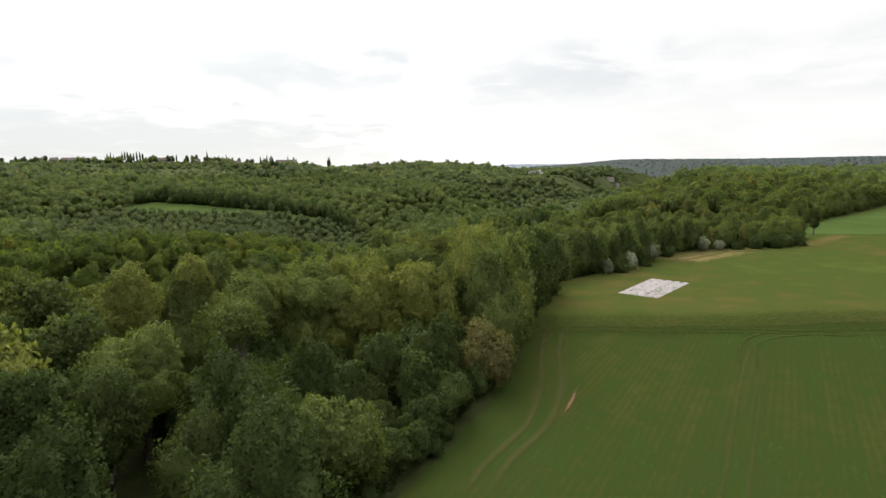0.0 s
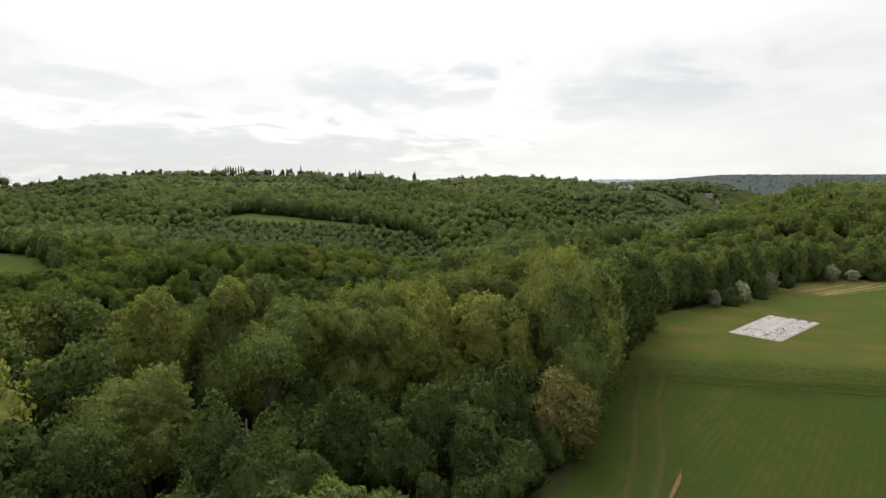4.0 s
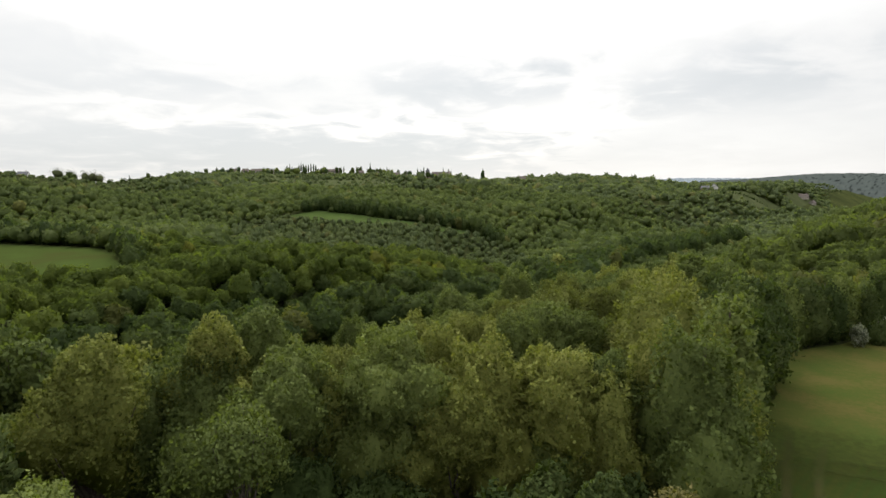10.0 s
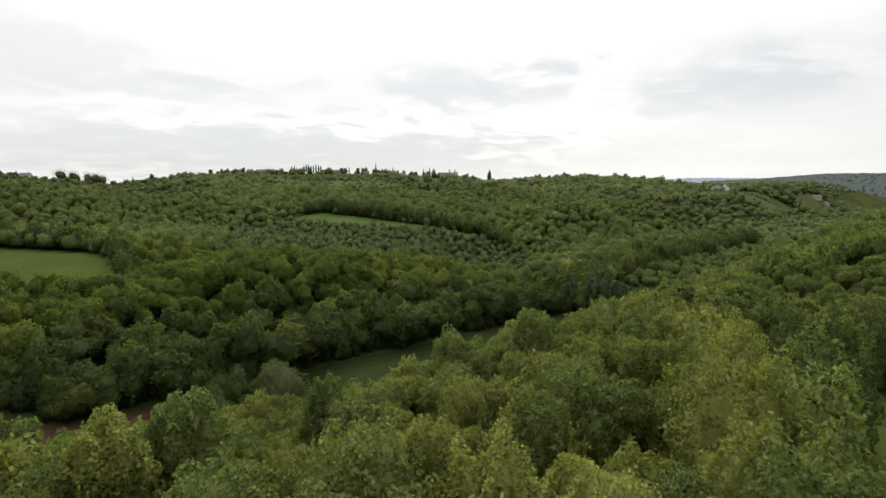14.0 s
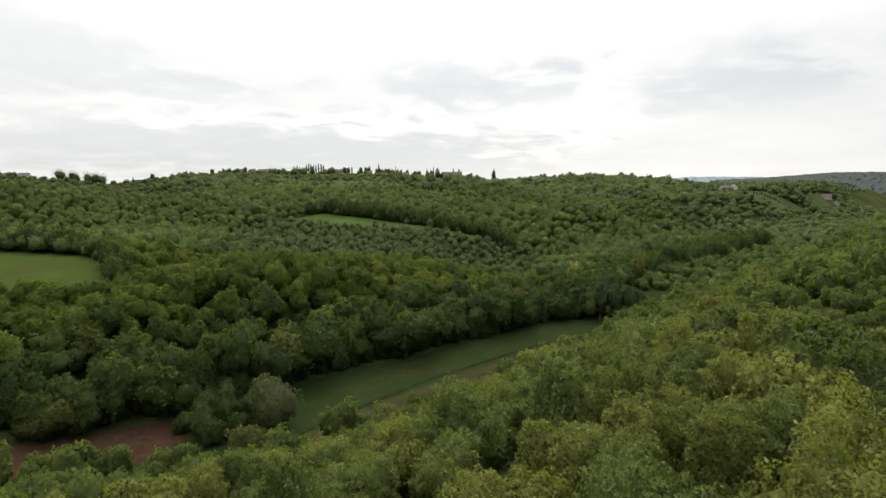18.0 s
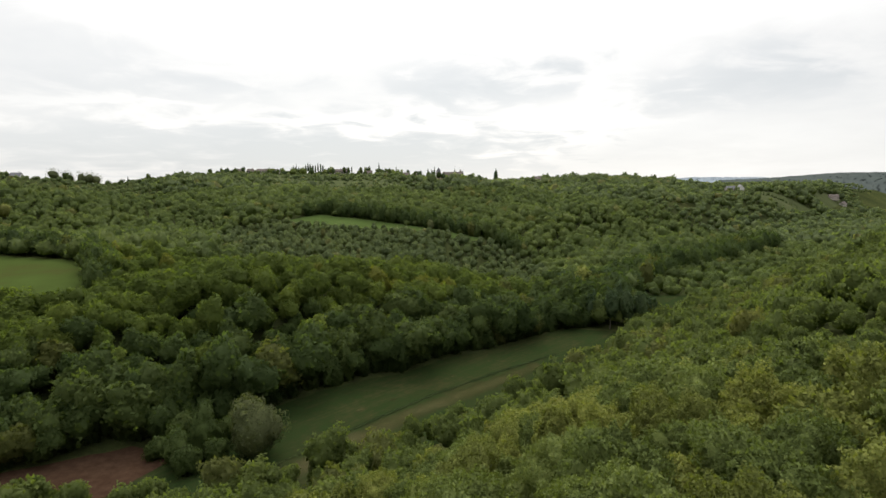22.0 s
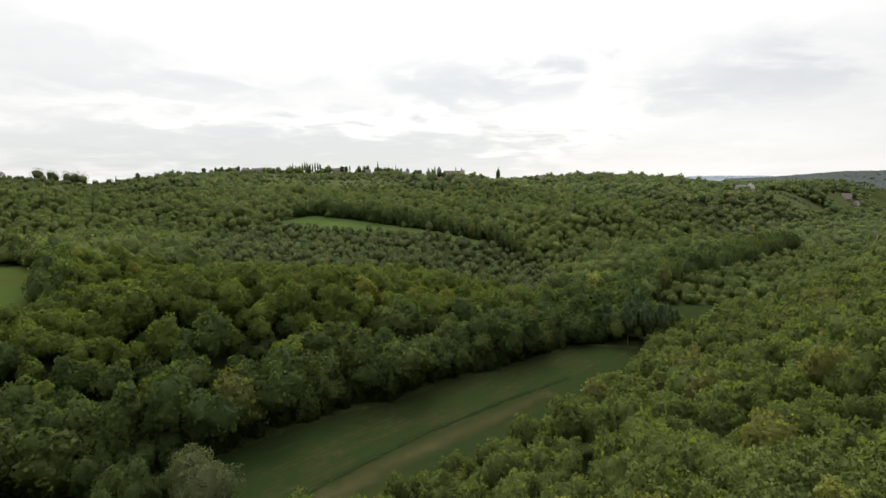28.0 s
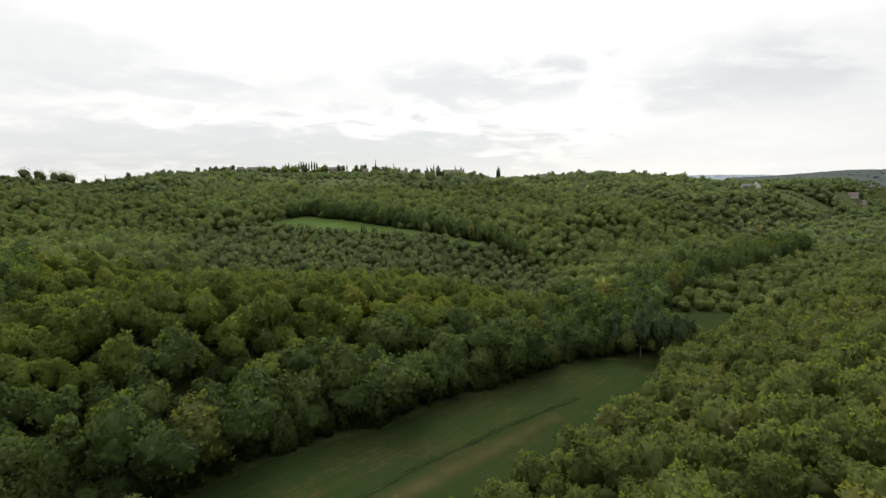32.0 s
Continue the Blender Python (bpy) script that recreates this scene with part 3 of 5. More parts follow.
def hill_backdrop(name, y, x0, x1, top, mat, label, seed, bumps):
    """A far wooded ridge with an uneven treeline and lumpy flanks."""
    rng = np.random.default_rng(seed)
    n, deep = 520, 26
    xs = np.linspace(x0, x1, n)
    line = np.array([top(v) for v in xs]) + np.convolve(rng.normal(0, bumps, n + 8), np.ones(5) / 5, "same")[4:-4]
    rows = []
    for k in range(deep + 1):
        w = k / deep
        dy = -900 * (1 - w)
        rows.append(np.column_stack([xs * (1 + dy / y) + rng.normal(0, 2, n), np.full(n, y + dy) + rng.normal(0, 2, n), -40 + (line + 40) * ramp(-0.1, 1.0, w) ** 0.8 + rng.normal(0, bumps * 0.04, n)]))
    rows.append(np.column_stack([xs * 1.1, np.full(n, y + 400), np.full(n, -40.0)]))
    v = np.concatenate(rows)
    a = np.concatenate([np.arange(n - 1) + k * n for k in range(deep + 1)])
    f = np.concatenate([np.column_stack([a, a + 1, a + n + 1]), np.column_stack([a, a + n + 1, a + n])])
    tagged(put(name, fast_mesh(name, v, f, True), mat), label, "hill", kind="structure")


hill_backdrop("backdrop_hill_wooded", 2300, 1150, 4300, lambda x: 30 + 32 * ramp(1150, 1750, x) + 14 * ramp(2200, 3800, x), HILL_HAZE, "distant dark wooded ridge, haze put into its colour", 21, 1.5)
hill_backdrop("backdrop_hill_blue", 4200, 1500, 3600, lambda x: 30 + 26 * ramp(1500, 2000, x) - 6 * ramp(2300, 2700, x), HILL_BLUE_HAZE, "hills on the horizon, pale blue haze in their colour", 22, 3.0)


# ---- woods ----
NEAR = 43.0


def forest_points(step, seed, x0, x1, y0, y1, around=False):
    """Jittered stand of trees, none in the open."""
    rng = np.random.default_rng(seed)
    x, y = np.meshgrid(np.arange(x0, x1, step), np.arange(y0, y1, step * 0.9))
    x = x + (np.arange(x.shape[0])[:, None] % 2) * step * 0.5
    x = (x + rng.uniform(-0.36, 0.36, x.shape) * step).ravel()
    y = (y + rng.uniform(-0.36, 0.36, y.shape) * step).ravel()
    ok = np.ones(len(x), bool)
    for poly in OPEN:
        ok &= ~inside(x, y, poly)
    ok &= ~inside(x, y, PLANTED)
    if around:
        return x[ok], y[ok]
    # the stretch of country that the flight looks over
    bearing = np.degrees(np.arctan2(x - 1, y + 14))
    ok &= (bearing > -43) & (bearing < 58) & (y > 3)
    return x[ok], y[ok]


WAY = np.array([(0, 0), (1.5, 4), (3, 9), (4, 20), (5, 36), (5, 50), (6, 70), (8, 85), (9, 98)], float)


def from_way(x, y):
    return np.sqrt(((x[:, None] - WAY[None, :, 0]) ** 2 + (y[:, None] - WAY[None, :, 1]) ** 2).min(axis=1))


def edge_gap(x, y, line):
    """Distance to a polyline."""
    best = np.full(len(x), 1e9)
    for (x1, y1), (x2, y2) in zip(line, line[1:]):
        dx, dy = x2 - x1, y2 - y1
        w = np.clip(((x - x1) * dx + (y - y1) * dy) / (dx * dx + dy * dy), 0, 1)
        best = np.minimum(best, np.hypot(x - x1 - w * dx, y - y1 - w * dy))
    return best


def near_kinds():
    """Shapes of the trees close by: a crown and a trunk mesh each, in fine and in plainer leaf."""
    rng = np.random.default_rng(40)
    kinds = {}
    for name, count, top, radius, low, tufts, pointed, zmin in (
            ("broad", 4, 11.0, 4.7, 2.0, 84, 0.10, -0.6),
            ("tall", 3, 12.0, 4.0, 1.8, 84, 0.24, -0.7),
            ("edge", 4, 10.8, 4.4, -4.5, 110, 0.16, -0.85),
            ("sparse", 3, 11.4, 4.2, 3.0, 62, 0.14, -0.7)):
        for k in range(count):
            for close, (n, size) in enumerate(((3400, 0.30), (13000, 0.16))):
                thin = name == "sparse"
                fol, c = crown(rng, top * rng.uniform(0.94, 1.06), radius, low, tufts, n, size, pointed, 0.34, zmin, 0.6, 3, 7, 0.36, 0.24, 0.8, 0.18, 0.4, 0.22 if thin else 0.0)
                kinds.setdefault((name, close), []).append((fol, trunk(rng, top, 0.22, c[rng.permutation(len(c))[:22 if thin else 12]])))
    return kinds


def plant_near():
    x, y = forest_points(5.4, 11, -70, 90, 3, 175)
    d = from_way(x, y)
    gap = edge_gap(x, y, CROP_EDGE + FAR_EDGE[1:])
    ok = (d < NEAR) & (gap > 4.2) & ~inside(x, y, POCKET)
    x, y, gap, d = x[ok], y[ok], gap[ok], d[ok]
    # the row that closes the wood along the field
    line = np.array(CROP_EDGE[2:] + FAR_EDGE[1:10], float)
    seg = np.r_[0, np.cumsum(np.hypot(*np.diff(line, axis=0).T))]
    at = np.arange(1.0, seg[-1], 3.9)
    jit = np.random.default_rng(9)
    ex, ey = np.interp(at, seg, line[:, 0]), np.interp(at, seg, line[:, 1])
    side = np.column_stack([np.gradient(ex), np.gradient(ey)])
    side = unit(np.column_stack([-side[:, 1], side[:, 0]])) * jit.uniform(1.2, 2.6, len(at))[:, None]
    ex, ey = ex + side[:, 0] + jit.normal(0, 0.5, len(at)), ey + side[:, 1]
    free = ((ex < 3) | (ex > 20) | (ey > 47)) & ~inside(ex, ey, POCKET)
    ex, ey = ex[free], ey[free]
    # the wall of tall trees behind the scrub
    wx = np.arange(-14, 20, 3.6) + jit.normal(0, 0.4, 10)
    wy = 51.4 + jit.normal(0, 0.7, 10)
    ex, ey = np.append(ex, wx), np.append(ey, wy)
    x, y, gap, d = np.append(x, ex), np.append(y, ey), np.append(gap, np.full(len(ex), 1.0)), np.append(d, from_way(ex, ey))
    clear = (np.hypot(x - 0.4, y - 27.4) > 5.6) & (np.hypot(x - 16.4, y - 41.8) > 3.8) & (np.hypot(x + 5.5, y - 44.0) > 3.0)
    x, y, gap, d = x[clear], y[clear], gap[clear], d[clear]
    z = height(x, y)
    rng = np.random.default_rng(12)
    kinds = near_kinds()
    meshes = {}
    looks = {"green": (LEAF_GREEN, "fresh green"), "olive": (LEAF_OLIVE, "yellowish olive"), "dark": (LEAF_DARK_AND_SHADE, "dark green")}
    shapes = {"broad": "broad-crowned oak", "tall": "tall slender hornbeam", "edge": "oak leafy to the ground", "sparse": "thinly leaved oak"}
    for i in range(len(x)):
        if gap[i] < (12.0 if y[i] < 34 else 8.0):
            shape = "edge"
        else:
            shape = ("broad", "tall", "sparse")[int(rng.choice(3, p=(0.55, 0.32, 0.13)))]
        if shape == "sparse" and y[i] < 40:
            shape = "broad"
        # olive flushes stand in drifts, mostly among the tall trees that catch the light
        drift = 0.5 + 0.5 * math.sin(x[i] * 0.11 + 1.0) * math.sin(y[i] * 0.13 + 0.4)
        # the front trees' backlit side: shade given as darker leaf colour
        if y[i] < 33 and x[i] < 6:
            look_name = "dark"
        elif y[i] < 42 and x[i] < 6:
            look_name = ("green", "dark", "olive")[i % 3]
        elif y[i] < 56 and x[i] < 22:
            look_name = ("olive", "green", "green")[i % 3]
        else:
            look_name = str(rng.choice(["olive", "green"], p=(0.25 + 0.4 * drift, 0.75 - 0.4 * drift)))
        if 50 < y[i] < 70 and x[i] > -5:
            look_name = ("olive", "olive", "green")[i % 3]
        if shape == "edge" and x[i] > 28 and y[i] > 61:
            look_name = ("dark", "dark", "green")[i % 3]
        close = int(d[i] < 21)
        k = int(rng.integers(len(kinds[shape, close])))
        key = (shape, close, k)
        if key not in meshes:
            (v, f, nm), (tv, tf) = kinds[shape, close][k]
            meshes[key] = (fast_mesh("crown", v, f, normals=nm), fast_mesh("trunk", tv, tf, True))
        cm, tm = meshes[key]
        size = rng.uniform(0.92, 1.2) * (1.06 if shape == "edge" else 1.0) * (0.86 if y[i] < 29 and x[i] < 6 else 1.0) * (1.2 if shape == "edge" and x[i] > 18 and 46 < y[i] < 70 else 1.0) * (1 - 0.20 * float(ramp(9, -2, x[i]) * ramp(54, 64, y[i]) * ramp(114, 100, y[i])) - 0.2 * float(ramp(38, 48, x[i])))
        m = pose(x[i], y[i], z[i] - 0.05, 0, 0, rng.uniform(0, 360)) @ Matrix.Diagonal((size * rng.uniform(0.92, 1.12), size * rng.uniform(0.92, 1.12), size, 1))
        tree = empty("broadleaf_tree", m, f"{looks[look_name][1]} {shapes[shape]}" + (" beside the field" if shape == "edge" else " on the wooded slope"), "tree", "trees of the near wood")
        put("trunk", tm, BARK, tree)
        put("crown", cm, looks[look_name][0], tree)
    return len(x)


def stamp(templates, x, y, z, size, rng, tall=(0.85, 1.2), drift=0.0, lift=0.0):
    """Copies of the templates joined into one set of arrays: verts, triangles, normals, and a tint for each tree."""
    vs, fs, ns, ts, n = [], [], [], [], 0
    pick = rng.integers(len(templates), size=len(x))
    own = np.clip(0.46 + lift + rng.normal(0, 0.23, len(x)) + drift * np.sin(x * 0.034 + 1.7 * np.sin(y * 0.021)) * np.sin(y * 0.04 + 0.6), 0, 0.92)
    own = np.where(rng.random(len(x)) < 0.03, 1.0, own)
    for k, (v, f, m) in enumerate(templates):
        sel = np.nonzero(pick == k)[0]
        if not len(sel):
            continue
        a = rng.uniform(0, 2 * np.pi, len(sel))
        s = size[sel] * rng.uniform(0.85, 1.15, len(sel))
        h = size[sel] * rng.uniform(*tall, len(sel))
        ca, sa = np.cos(a)[:, None], np.sin(a)[:, None]
        px = (v[None, :, 0] * ca - v[None, :, 1] * sa) * s[:, None] + x[sel, None]
        py = (v[None, :, 0] * sa + v[None, :, 1] * ca) * s[:, None] + y[sel, None]
        pz = v[None, :, 2] * h[:, None] + z[sel, None]
        vs.append(np.stack([px, py, pz], 2).reshape(-1, 3))
        ns.append(np.stack([m[None, :, 0] * ca - m[None, :, 1] * sa, m[None, :, 0] * sa + m[None, :, 1] * ca, np.repeat(m[None, :, 2], len(sel), axis=0)], 2).reshape(-1, 3))
        fs.append((f[None] + (np.arange(len(sel)) * len(v))[:, None, None]).reshape(-1, 3) + n)
        ts.append(np.repeat(own[sel], len(v)))
        n += len(sel) * len(v)
    return np.concatenate(vs), np.concatenate(fs), np.concatenate(ns), np.concatenate(ts)


def stands(x, y):
    """Stands of older and younger wood."""
    w = np.sin(x * 0.021 + 2.2 * np.sin(y * 0.009)) + np.sin(y * 0.026 + 1.6 * np.sin(x * 0.013)) + 0.6 * np.sin(x * 0.05 + y * 0.043)
    return 0.98 + 0.16 * w


def wood(arrays, mat, label, name="woodland", category="woodland"):
    """A joined wood from the arrays of one or more stamps."""
    v, f = merge([(a[0], a[1]) for a in arrays])
    me = fast_mesh(name, v, f, normals=np.concatenate([a[2] for a in arrays]), tint=np.concatenate([a[3] for a in arrays]))
    tagged(put(name, me, mat), label, category, kind="stuff")


def along(line, step, rng, off=0.0, jitter=1.0):
    """Points along a polyline, off to its left."""
    p = np.array(line, float)
    seg = np.r_[0, np.cumsum(np.hypot(*np.diff(p, axis=0).T))]
    at = np.arange(step * 0.5, seg[-1], step)
    x, y = np.interp(at, seg, p[:, 0]), np.interp(at, seg, p[:, 1])
    g = unit(np.column_stack([np.gradient(x), np.gradient(y)]))
    return x - g[:, 1] * off + rng.normal(0, jitter, len(at)), y + g[:, 0] * off + rng.normal(0, jitter, len(at))


def plant_woods():
    rng = np.random.default_rng(50)

    def some(count, radius, low, tufts, leaves, size, **more):
        return [crown(rng, rng.uniform(9.8, 11.4), radius * rng.uniform(0.88, 1.12), low, int(tufts * rng.uniform(0.8, 1.2)), leaves, size, rng.uniform(0.0, 0.2), 0.40, **more)[0] for _ in range(count)]

    tall_kinds = some(16, 5.1, -0.6, 54, 820, 0.52, zmin=-0.85, level=3, ragged=0.36, crease=0.22)
    edge_kinds = some(8, 4.8, -4.5, 60, 900, 0.52, zmin=-0.9, level=3, ragged=0.32, crease=0.22)
    mid_kinds = some(12, 5.2, 0.4, 38, 300, 0.75, ragged=0.34)
    fine_kinds = some(12, 5.2, 0.4, 54, 820, 0.46, level=3, ragged=0.36, crease=0.22, bulge=0.7)
    far_kinds = some(14, 5.2, -1.0, 20, 90, 0.85, boughs=5)
    dome_kinds = some(14, 5.8, -0.6, 10, 22, 1.9, boughs=4, ragged=0.24, crease=0.16, bulge=0.45)
    belt_kinds = some(10, 5.0, -4.0, 38, 300, 0.75, zmin=-0.9, ragged=0.34)
    # middle distance: the slopes this side of the valley
    x, y = forest_points(6.8, 13, -330, 420, 3, 400)
    u, s = valley(x, y)
    gap = edge_gap(x, y, CROP_EDGE + FAR_EDGE[1:])
    ok = (from_way(x, y) >= NEAR) & (np.hypot(x - 6, y - 60) < 300) & (gap > 3.8) & (s > -3)
    x, y = x[ok], y[ok]
    mx, my = along(MEADOW_NEAR, 4.4, rng, -2.2, 1.2)
    x, y = np.append(x, mx), np.append(y, my)
    drift = np.sin(x * 0.045 + 1.7) * np.sin(y * 0.05 + 0.6) + rng.normal(0, 0.6, len(x))
    size = rng.uniform(0.76, 1.26, len(x)) * (1 - 0.40 * ramp(42, 60, x) * ramp(172, 150, x) * ramp(70, 90, y) * ramp(170, 150, y))
    size[-len(mx):] *= 0.78
    for mat, q, label in ((WOOD_GREEN, drift <= 1.05, "fresh green broadleaf wood on the valley slopes"), (WOOD_OLIVE, drift > 1.05, "olive-tinged broadleaf trees among the slope woods")):
        near = q & (from_way(x, y) < 95) & (y < 205)
        q = q & ~near
        wood([stamp(kinds, x[p], y[p], height(x[p], y[p]) - 0.2, size[p], rng, (0.9, 1.15), 0.2) for kinds, p in ((mid_kinds, q), (fine_kinds, near))], mat, label)
    # the tall wood beyond the meadow, lower towards the crest, where lit tops are coloured yellower
    x, y = forest_points(6.5, 23, -330, 420, 3, 400)
    u, s = valley(x, y)
    ok = (np.hypot(x - 6, y - 60) < 300) & (s <= -3)
    x, y, s = x[ok], y[ok], s[ok]
    size = np.clip(rng.lognormal(0, 0.24, len(x)), 0.62, 1.4) * (1.56 - 0.38 * ramp(22, 60, -s))
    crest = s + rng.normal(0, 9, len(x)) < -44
    for q, mat, label in ((~crest, WOOD_DARK_SHADE, "tall broadleaf wood beyond the meadow, shade in its dark green"), (crest, WOOD_CREST_LIT, "oaks along the crest of the spur, lit tops coloured yellowish green")):
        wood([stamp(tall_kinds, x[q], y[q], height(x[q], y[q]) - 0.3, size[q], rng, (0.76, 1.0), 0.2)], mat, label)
    # its foot, leafy down to the grass, with the shade coloured into the leaves
    x, y = np.concatenate([along(MEADOW_FOOT, 4.6, rng, off, 0.8) for off in (3.2, 7.0)], axis=1)
    wood([stamp(edge_kinds, x, y, height(x, y) - 0.2, rng.uniform(0.95, 1.45, len(x)), rng, (0.9, 1.15), 0.1, -0.12)], WOOD_DARK_SHADE, "leafy edge of the wood along the meadow, shade in its colour")
    # the low edge of the wood along the thin grass
    x, y = np.concatenate([along(FAR_EDGE[4:], 3.4, rng, off, 0.7) for off in (3.0, 6.6)], axis=1)
    wood([stamp(edge_kinds, x, y, height(x, y) - 0.2, rng.uniform(0.55, 0.82, len(x)), rng, (0.9, 1.15), 0.1)], WOOD_GREEN, "fresh green leafy edge of the wood along the field")
    # across the valley
    x, y = forest_points(7.4, 14, -620, 900, 150, 720)
    d = np.hypot(x - 6, y - 60)
    ok = (d >= 300) & (d < 640)
    x, y = x[ok], y[ok]
    size = np.clip(rng.lognormal(0, 0.16, len(x)), 0.7, 1.6) * 1.04 * stands(x, y)
    wood([stamp(far_kinds, x, y, height(x, y) - 2.0 + 1.2 * size, size, rng, (0.75, 1.0), 0.25)], WOOD_FAR_HAZE, "mixed green woods rolling up the far hillside")
    # up to the ridge
    x, y = forest_points(10.6, 15, -1300, 1800, 250, 1480)
    d = np.hypot(x - 6, y - 60)
    a = (x - 5) / np.maximum(y - 43, 60)
    rd = np.interp(a, RIDGE_A, RIDGE_D)
    ok = (d >= 640) & (y < rd + 30) & (d < 1700)
    thin = inside(x, y, VILLAGE_SLOPE) & (np.sin(x * 0.045 + 1.1 * np.sin(y * 0.06)) + np.sin(y * 0.07 + x * 0.02) + rng.normal(0, 0.35, len(x)) > 1.35)
    ok &= ~thin & ~inside(x, y, TERRACE)
    x, y, rd = x[ok], y[ok], rd[ok]
    size = np.clip(rng.lognormal(0, 0.2, len(x)), 0.65, 1.5) * 1.14 * stands(x, y) * (1 - np.maximum(0.5 * ramp(-170, -60, y - rd), 0.38 * inside(x, y, VILLAGE_SLOPE)))
    wood([stamp(dome_kinds, x, y, height(x, y) - 2.2 + 1.2 * size, size, rng, (0.75, 1.0), 0.25)], WOOD_DISTANT_HAZE, "distant woods up to the village ridge")
    # the woods behind and beside the flight
    x, y = forest_points(7.5, 16, -210, 260, -140, 300, True)
    bearing = np.degrees(np.arctan2(x - 1, y + 14))
    ok = (bearing <= -43) | (bearing >= 58) | (y <= 3)
    x, y = x[ok], y[ok]
    wood([stamp(far_kinds, x, y, height(x, y) - 0.3, rng.uniform(0.7, 1.15, len(x)), rng)], WOOD_GREEN, "green woods around the fields")
    # tall belt behind the middle pasture, hedges by the far ones
    bx, by, bs = [], [], []
    for k, ln in enumerate((PASTURE_MID[1:8] + [(60, 430)], [(-186, 330), (-162, 305), (-144, 279), (-128, 255)], [(-330, 358), (-247, 343), (-190, 328)], [(405, 862), (470, 866), (560, 892)])):
        for off in (3.0, 9.0):
            px, py = along(ln, 5.6, rng)
            bx.append(px)
            by.append(py + off)
            bs.append(rng.uniform(0.95, 1.4, len(px)) * (1.0 if k < 3 else 0.3))
    # tall trees along the foot of the far slope, where the valley runs on
    for off, at in ((-13, 4), (-20, 0), (-28, 3)):
        s = np.arange(105 + at, 470, 8.0)
        bx.append(10 + 0.74 * s + 0.673 * (off - 0.22 * np.clip(s - 95, 0, 120)) + rng.normal(0, 1.5, len(s)))
        by.append(228 + 0.673 * s - 0.74 * (off - 0.22 * np.clip(s - 95, 0, 120)) + rng.normal(0, 1.5, len(s)))
        bs.append(rng.uniform(1.4, 1.9, len(s)))
    bx, by, bs = np.concatenate(bx), np.concatenate(by), np.concatenate(bs)
    # the shaded flanks of the belts come from this darker leaf colour
    wood([stamp(belt_kinds, bx, by, height(bx, by) - 0.2, bs, rng, (1.0, 1.3))], WOOD_DARK_SHADE, "belts of tall trees bounding the pastures, flank shade in leaf colour", "tree_belt")
    # young plantation in rows
    px, py = np.meshgrid(np.arange(-170, 90, 4.6), np.arange(335, 515, 5.0))
    px = (px + rng.uniform(-1.9, 1.9, px.shape)).ravel()
    py = (py + rng.uniform(-1.2, 1.2, py.shape)).ravel()
    q = inside(px, py, PLANTED) & ~inside(px, py, PASTURE_MID) & (rng.random(len(px)) < 0.88)
    px, py = px[q], py[q]
    wood([stamp(far_kinds, px, py, height(px, py) - 0.2, rng.uniform(0.38, 0.80, len(px)), rng, (0.8, 1.2), 0.2)], PLANTATION, "young greyish-green plantation below the pasture", "plantation", "plantation")


def plant_scrub():
    """Low dark bushes in the pocket before the tall trees."""
    rng = np.random.default_rng(77)
    shapes = []
    for k in range(5):
        (v, f, nm), c = crown(rng, rng.uniform(4.0, 6.4), rng.uniform(2.3, 3.2), -1.6, 40, 1800, 0.24, 0.1, zmin=-0.7, level=3)
        me = fast_mesh("foliage", v, f, normals=nm)
        tv, tf = trunk(rng, 2.4, 0.07, c[:6])
        tm = fast_mesh("stem", tv, tf, True)
        shapes.append((me, tm))
    gx, gy = np.meshgrid(np.arange(-15, 20, 3.4), np.arange(26, 51, 3.4))
    gx = (gx + rng.uniform(-1.2, 1.2, gx.shape)).ravel()
    gy = (gy + rng.uniform(-1.2, 1.2, gy.shape)).ravel()
    ok = inside(gx, gy, POCKET) & (rng.random(len(gx)) < 0.95)
    # and a dense row that closes the wood towards the field
    ex, ey = along(CROP_EDGE[2:9], 2.0, rng, 1.5, 0.3)
    for n, (x, y) in enumerate(zip(np.append(gx[ok], ex), np.append(gy[ok], ey))):
        me, tm = shapes[int(rng.integers(5))]
        s = rng.uniform(0.8, 1.35) if n < ok.sum() else rng.uniform(0.42, 0.7)
        bush = empty("scrub_bush", pose(x, y, float(height(x, y)) - 0.05, 0, 0, rng.uniform(0, 360)) @ Matrix.Diagonal((s, s, s, 1)), "low bush before the wood, its shade put into dark green leaf", "bush", "scrub before the tall trees")
        put("stem", tm, BARK, bush)
        # shade below the tall trees is coloured into the foliage
        put("foliage", me, LEAF_DARK_AND_SHADE, bush)


plant_near()
plant_scrub()
plant_woods()


# ---- marks on the fields ----
def thinning(mat, patchy=2.2):
    """Lets a worn line thin out into the turf around it."""
    t = mat.node_tree
    out = [n for n in t.nodes if n.type == "OUTPUT_MATERIAL"][0]
    solid = out.inputs[0].links[0].from_socket
    wear = t.nodes.new("ShaderNodeAttribute")
    wear.attribute_name = "wear"
    coord = t.nodes.new("ShaderNodeTexCoord").outputs["Object"]
    tufts = noise_node(t, coord, 1.6, 5.0, 0.7).outputs[0]
    fac = math_node(t, "ADD", wear.outputs["Fac"], math_node(t, "MULTIPLY", math_node(t, "SUBTRACT", tufts, 0.52), patchy))
    fac = math_node(t, "MULTIPLY", fac, wear.outputs["Fac"], True)
    bare = t.nodes.new("ShaderNodeBsdfTransparent")
    mix = t.nodes.new("ShaderNodeMixShader")
    feed(t, mix, i0=fac, i1=bare.outputs[0], i2=solid)
    t.links.new(mix.outputs[0], out.inputs[0])


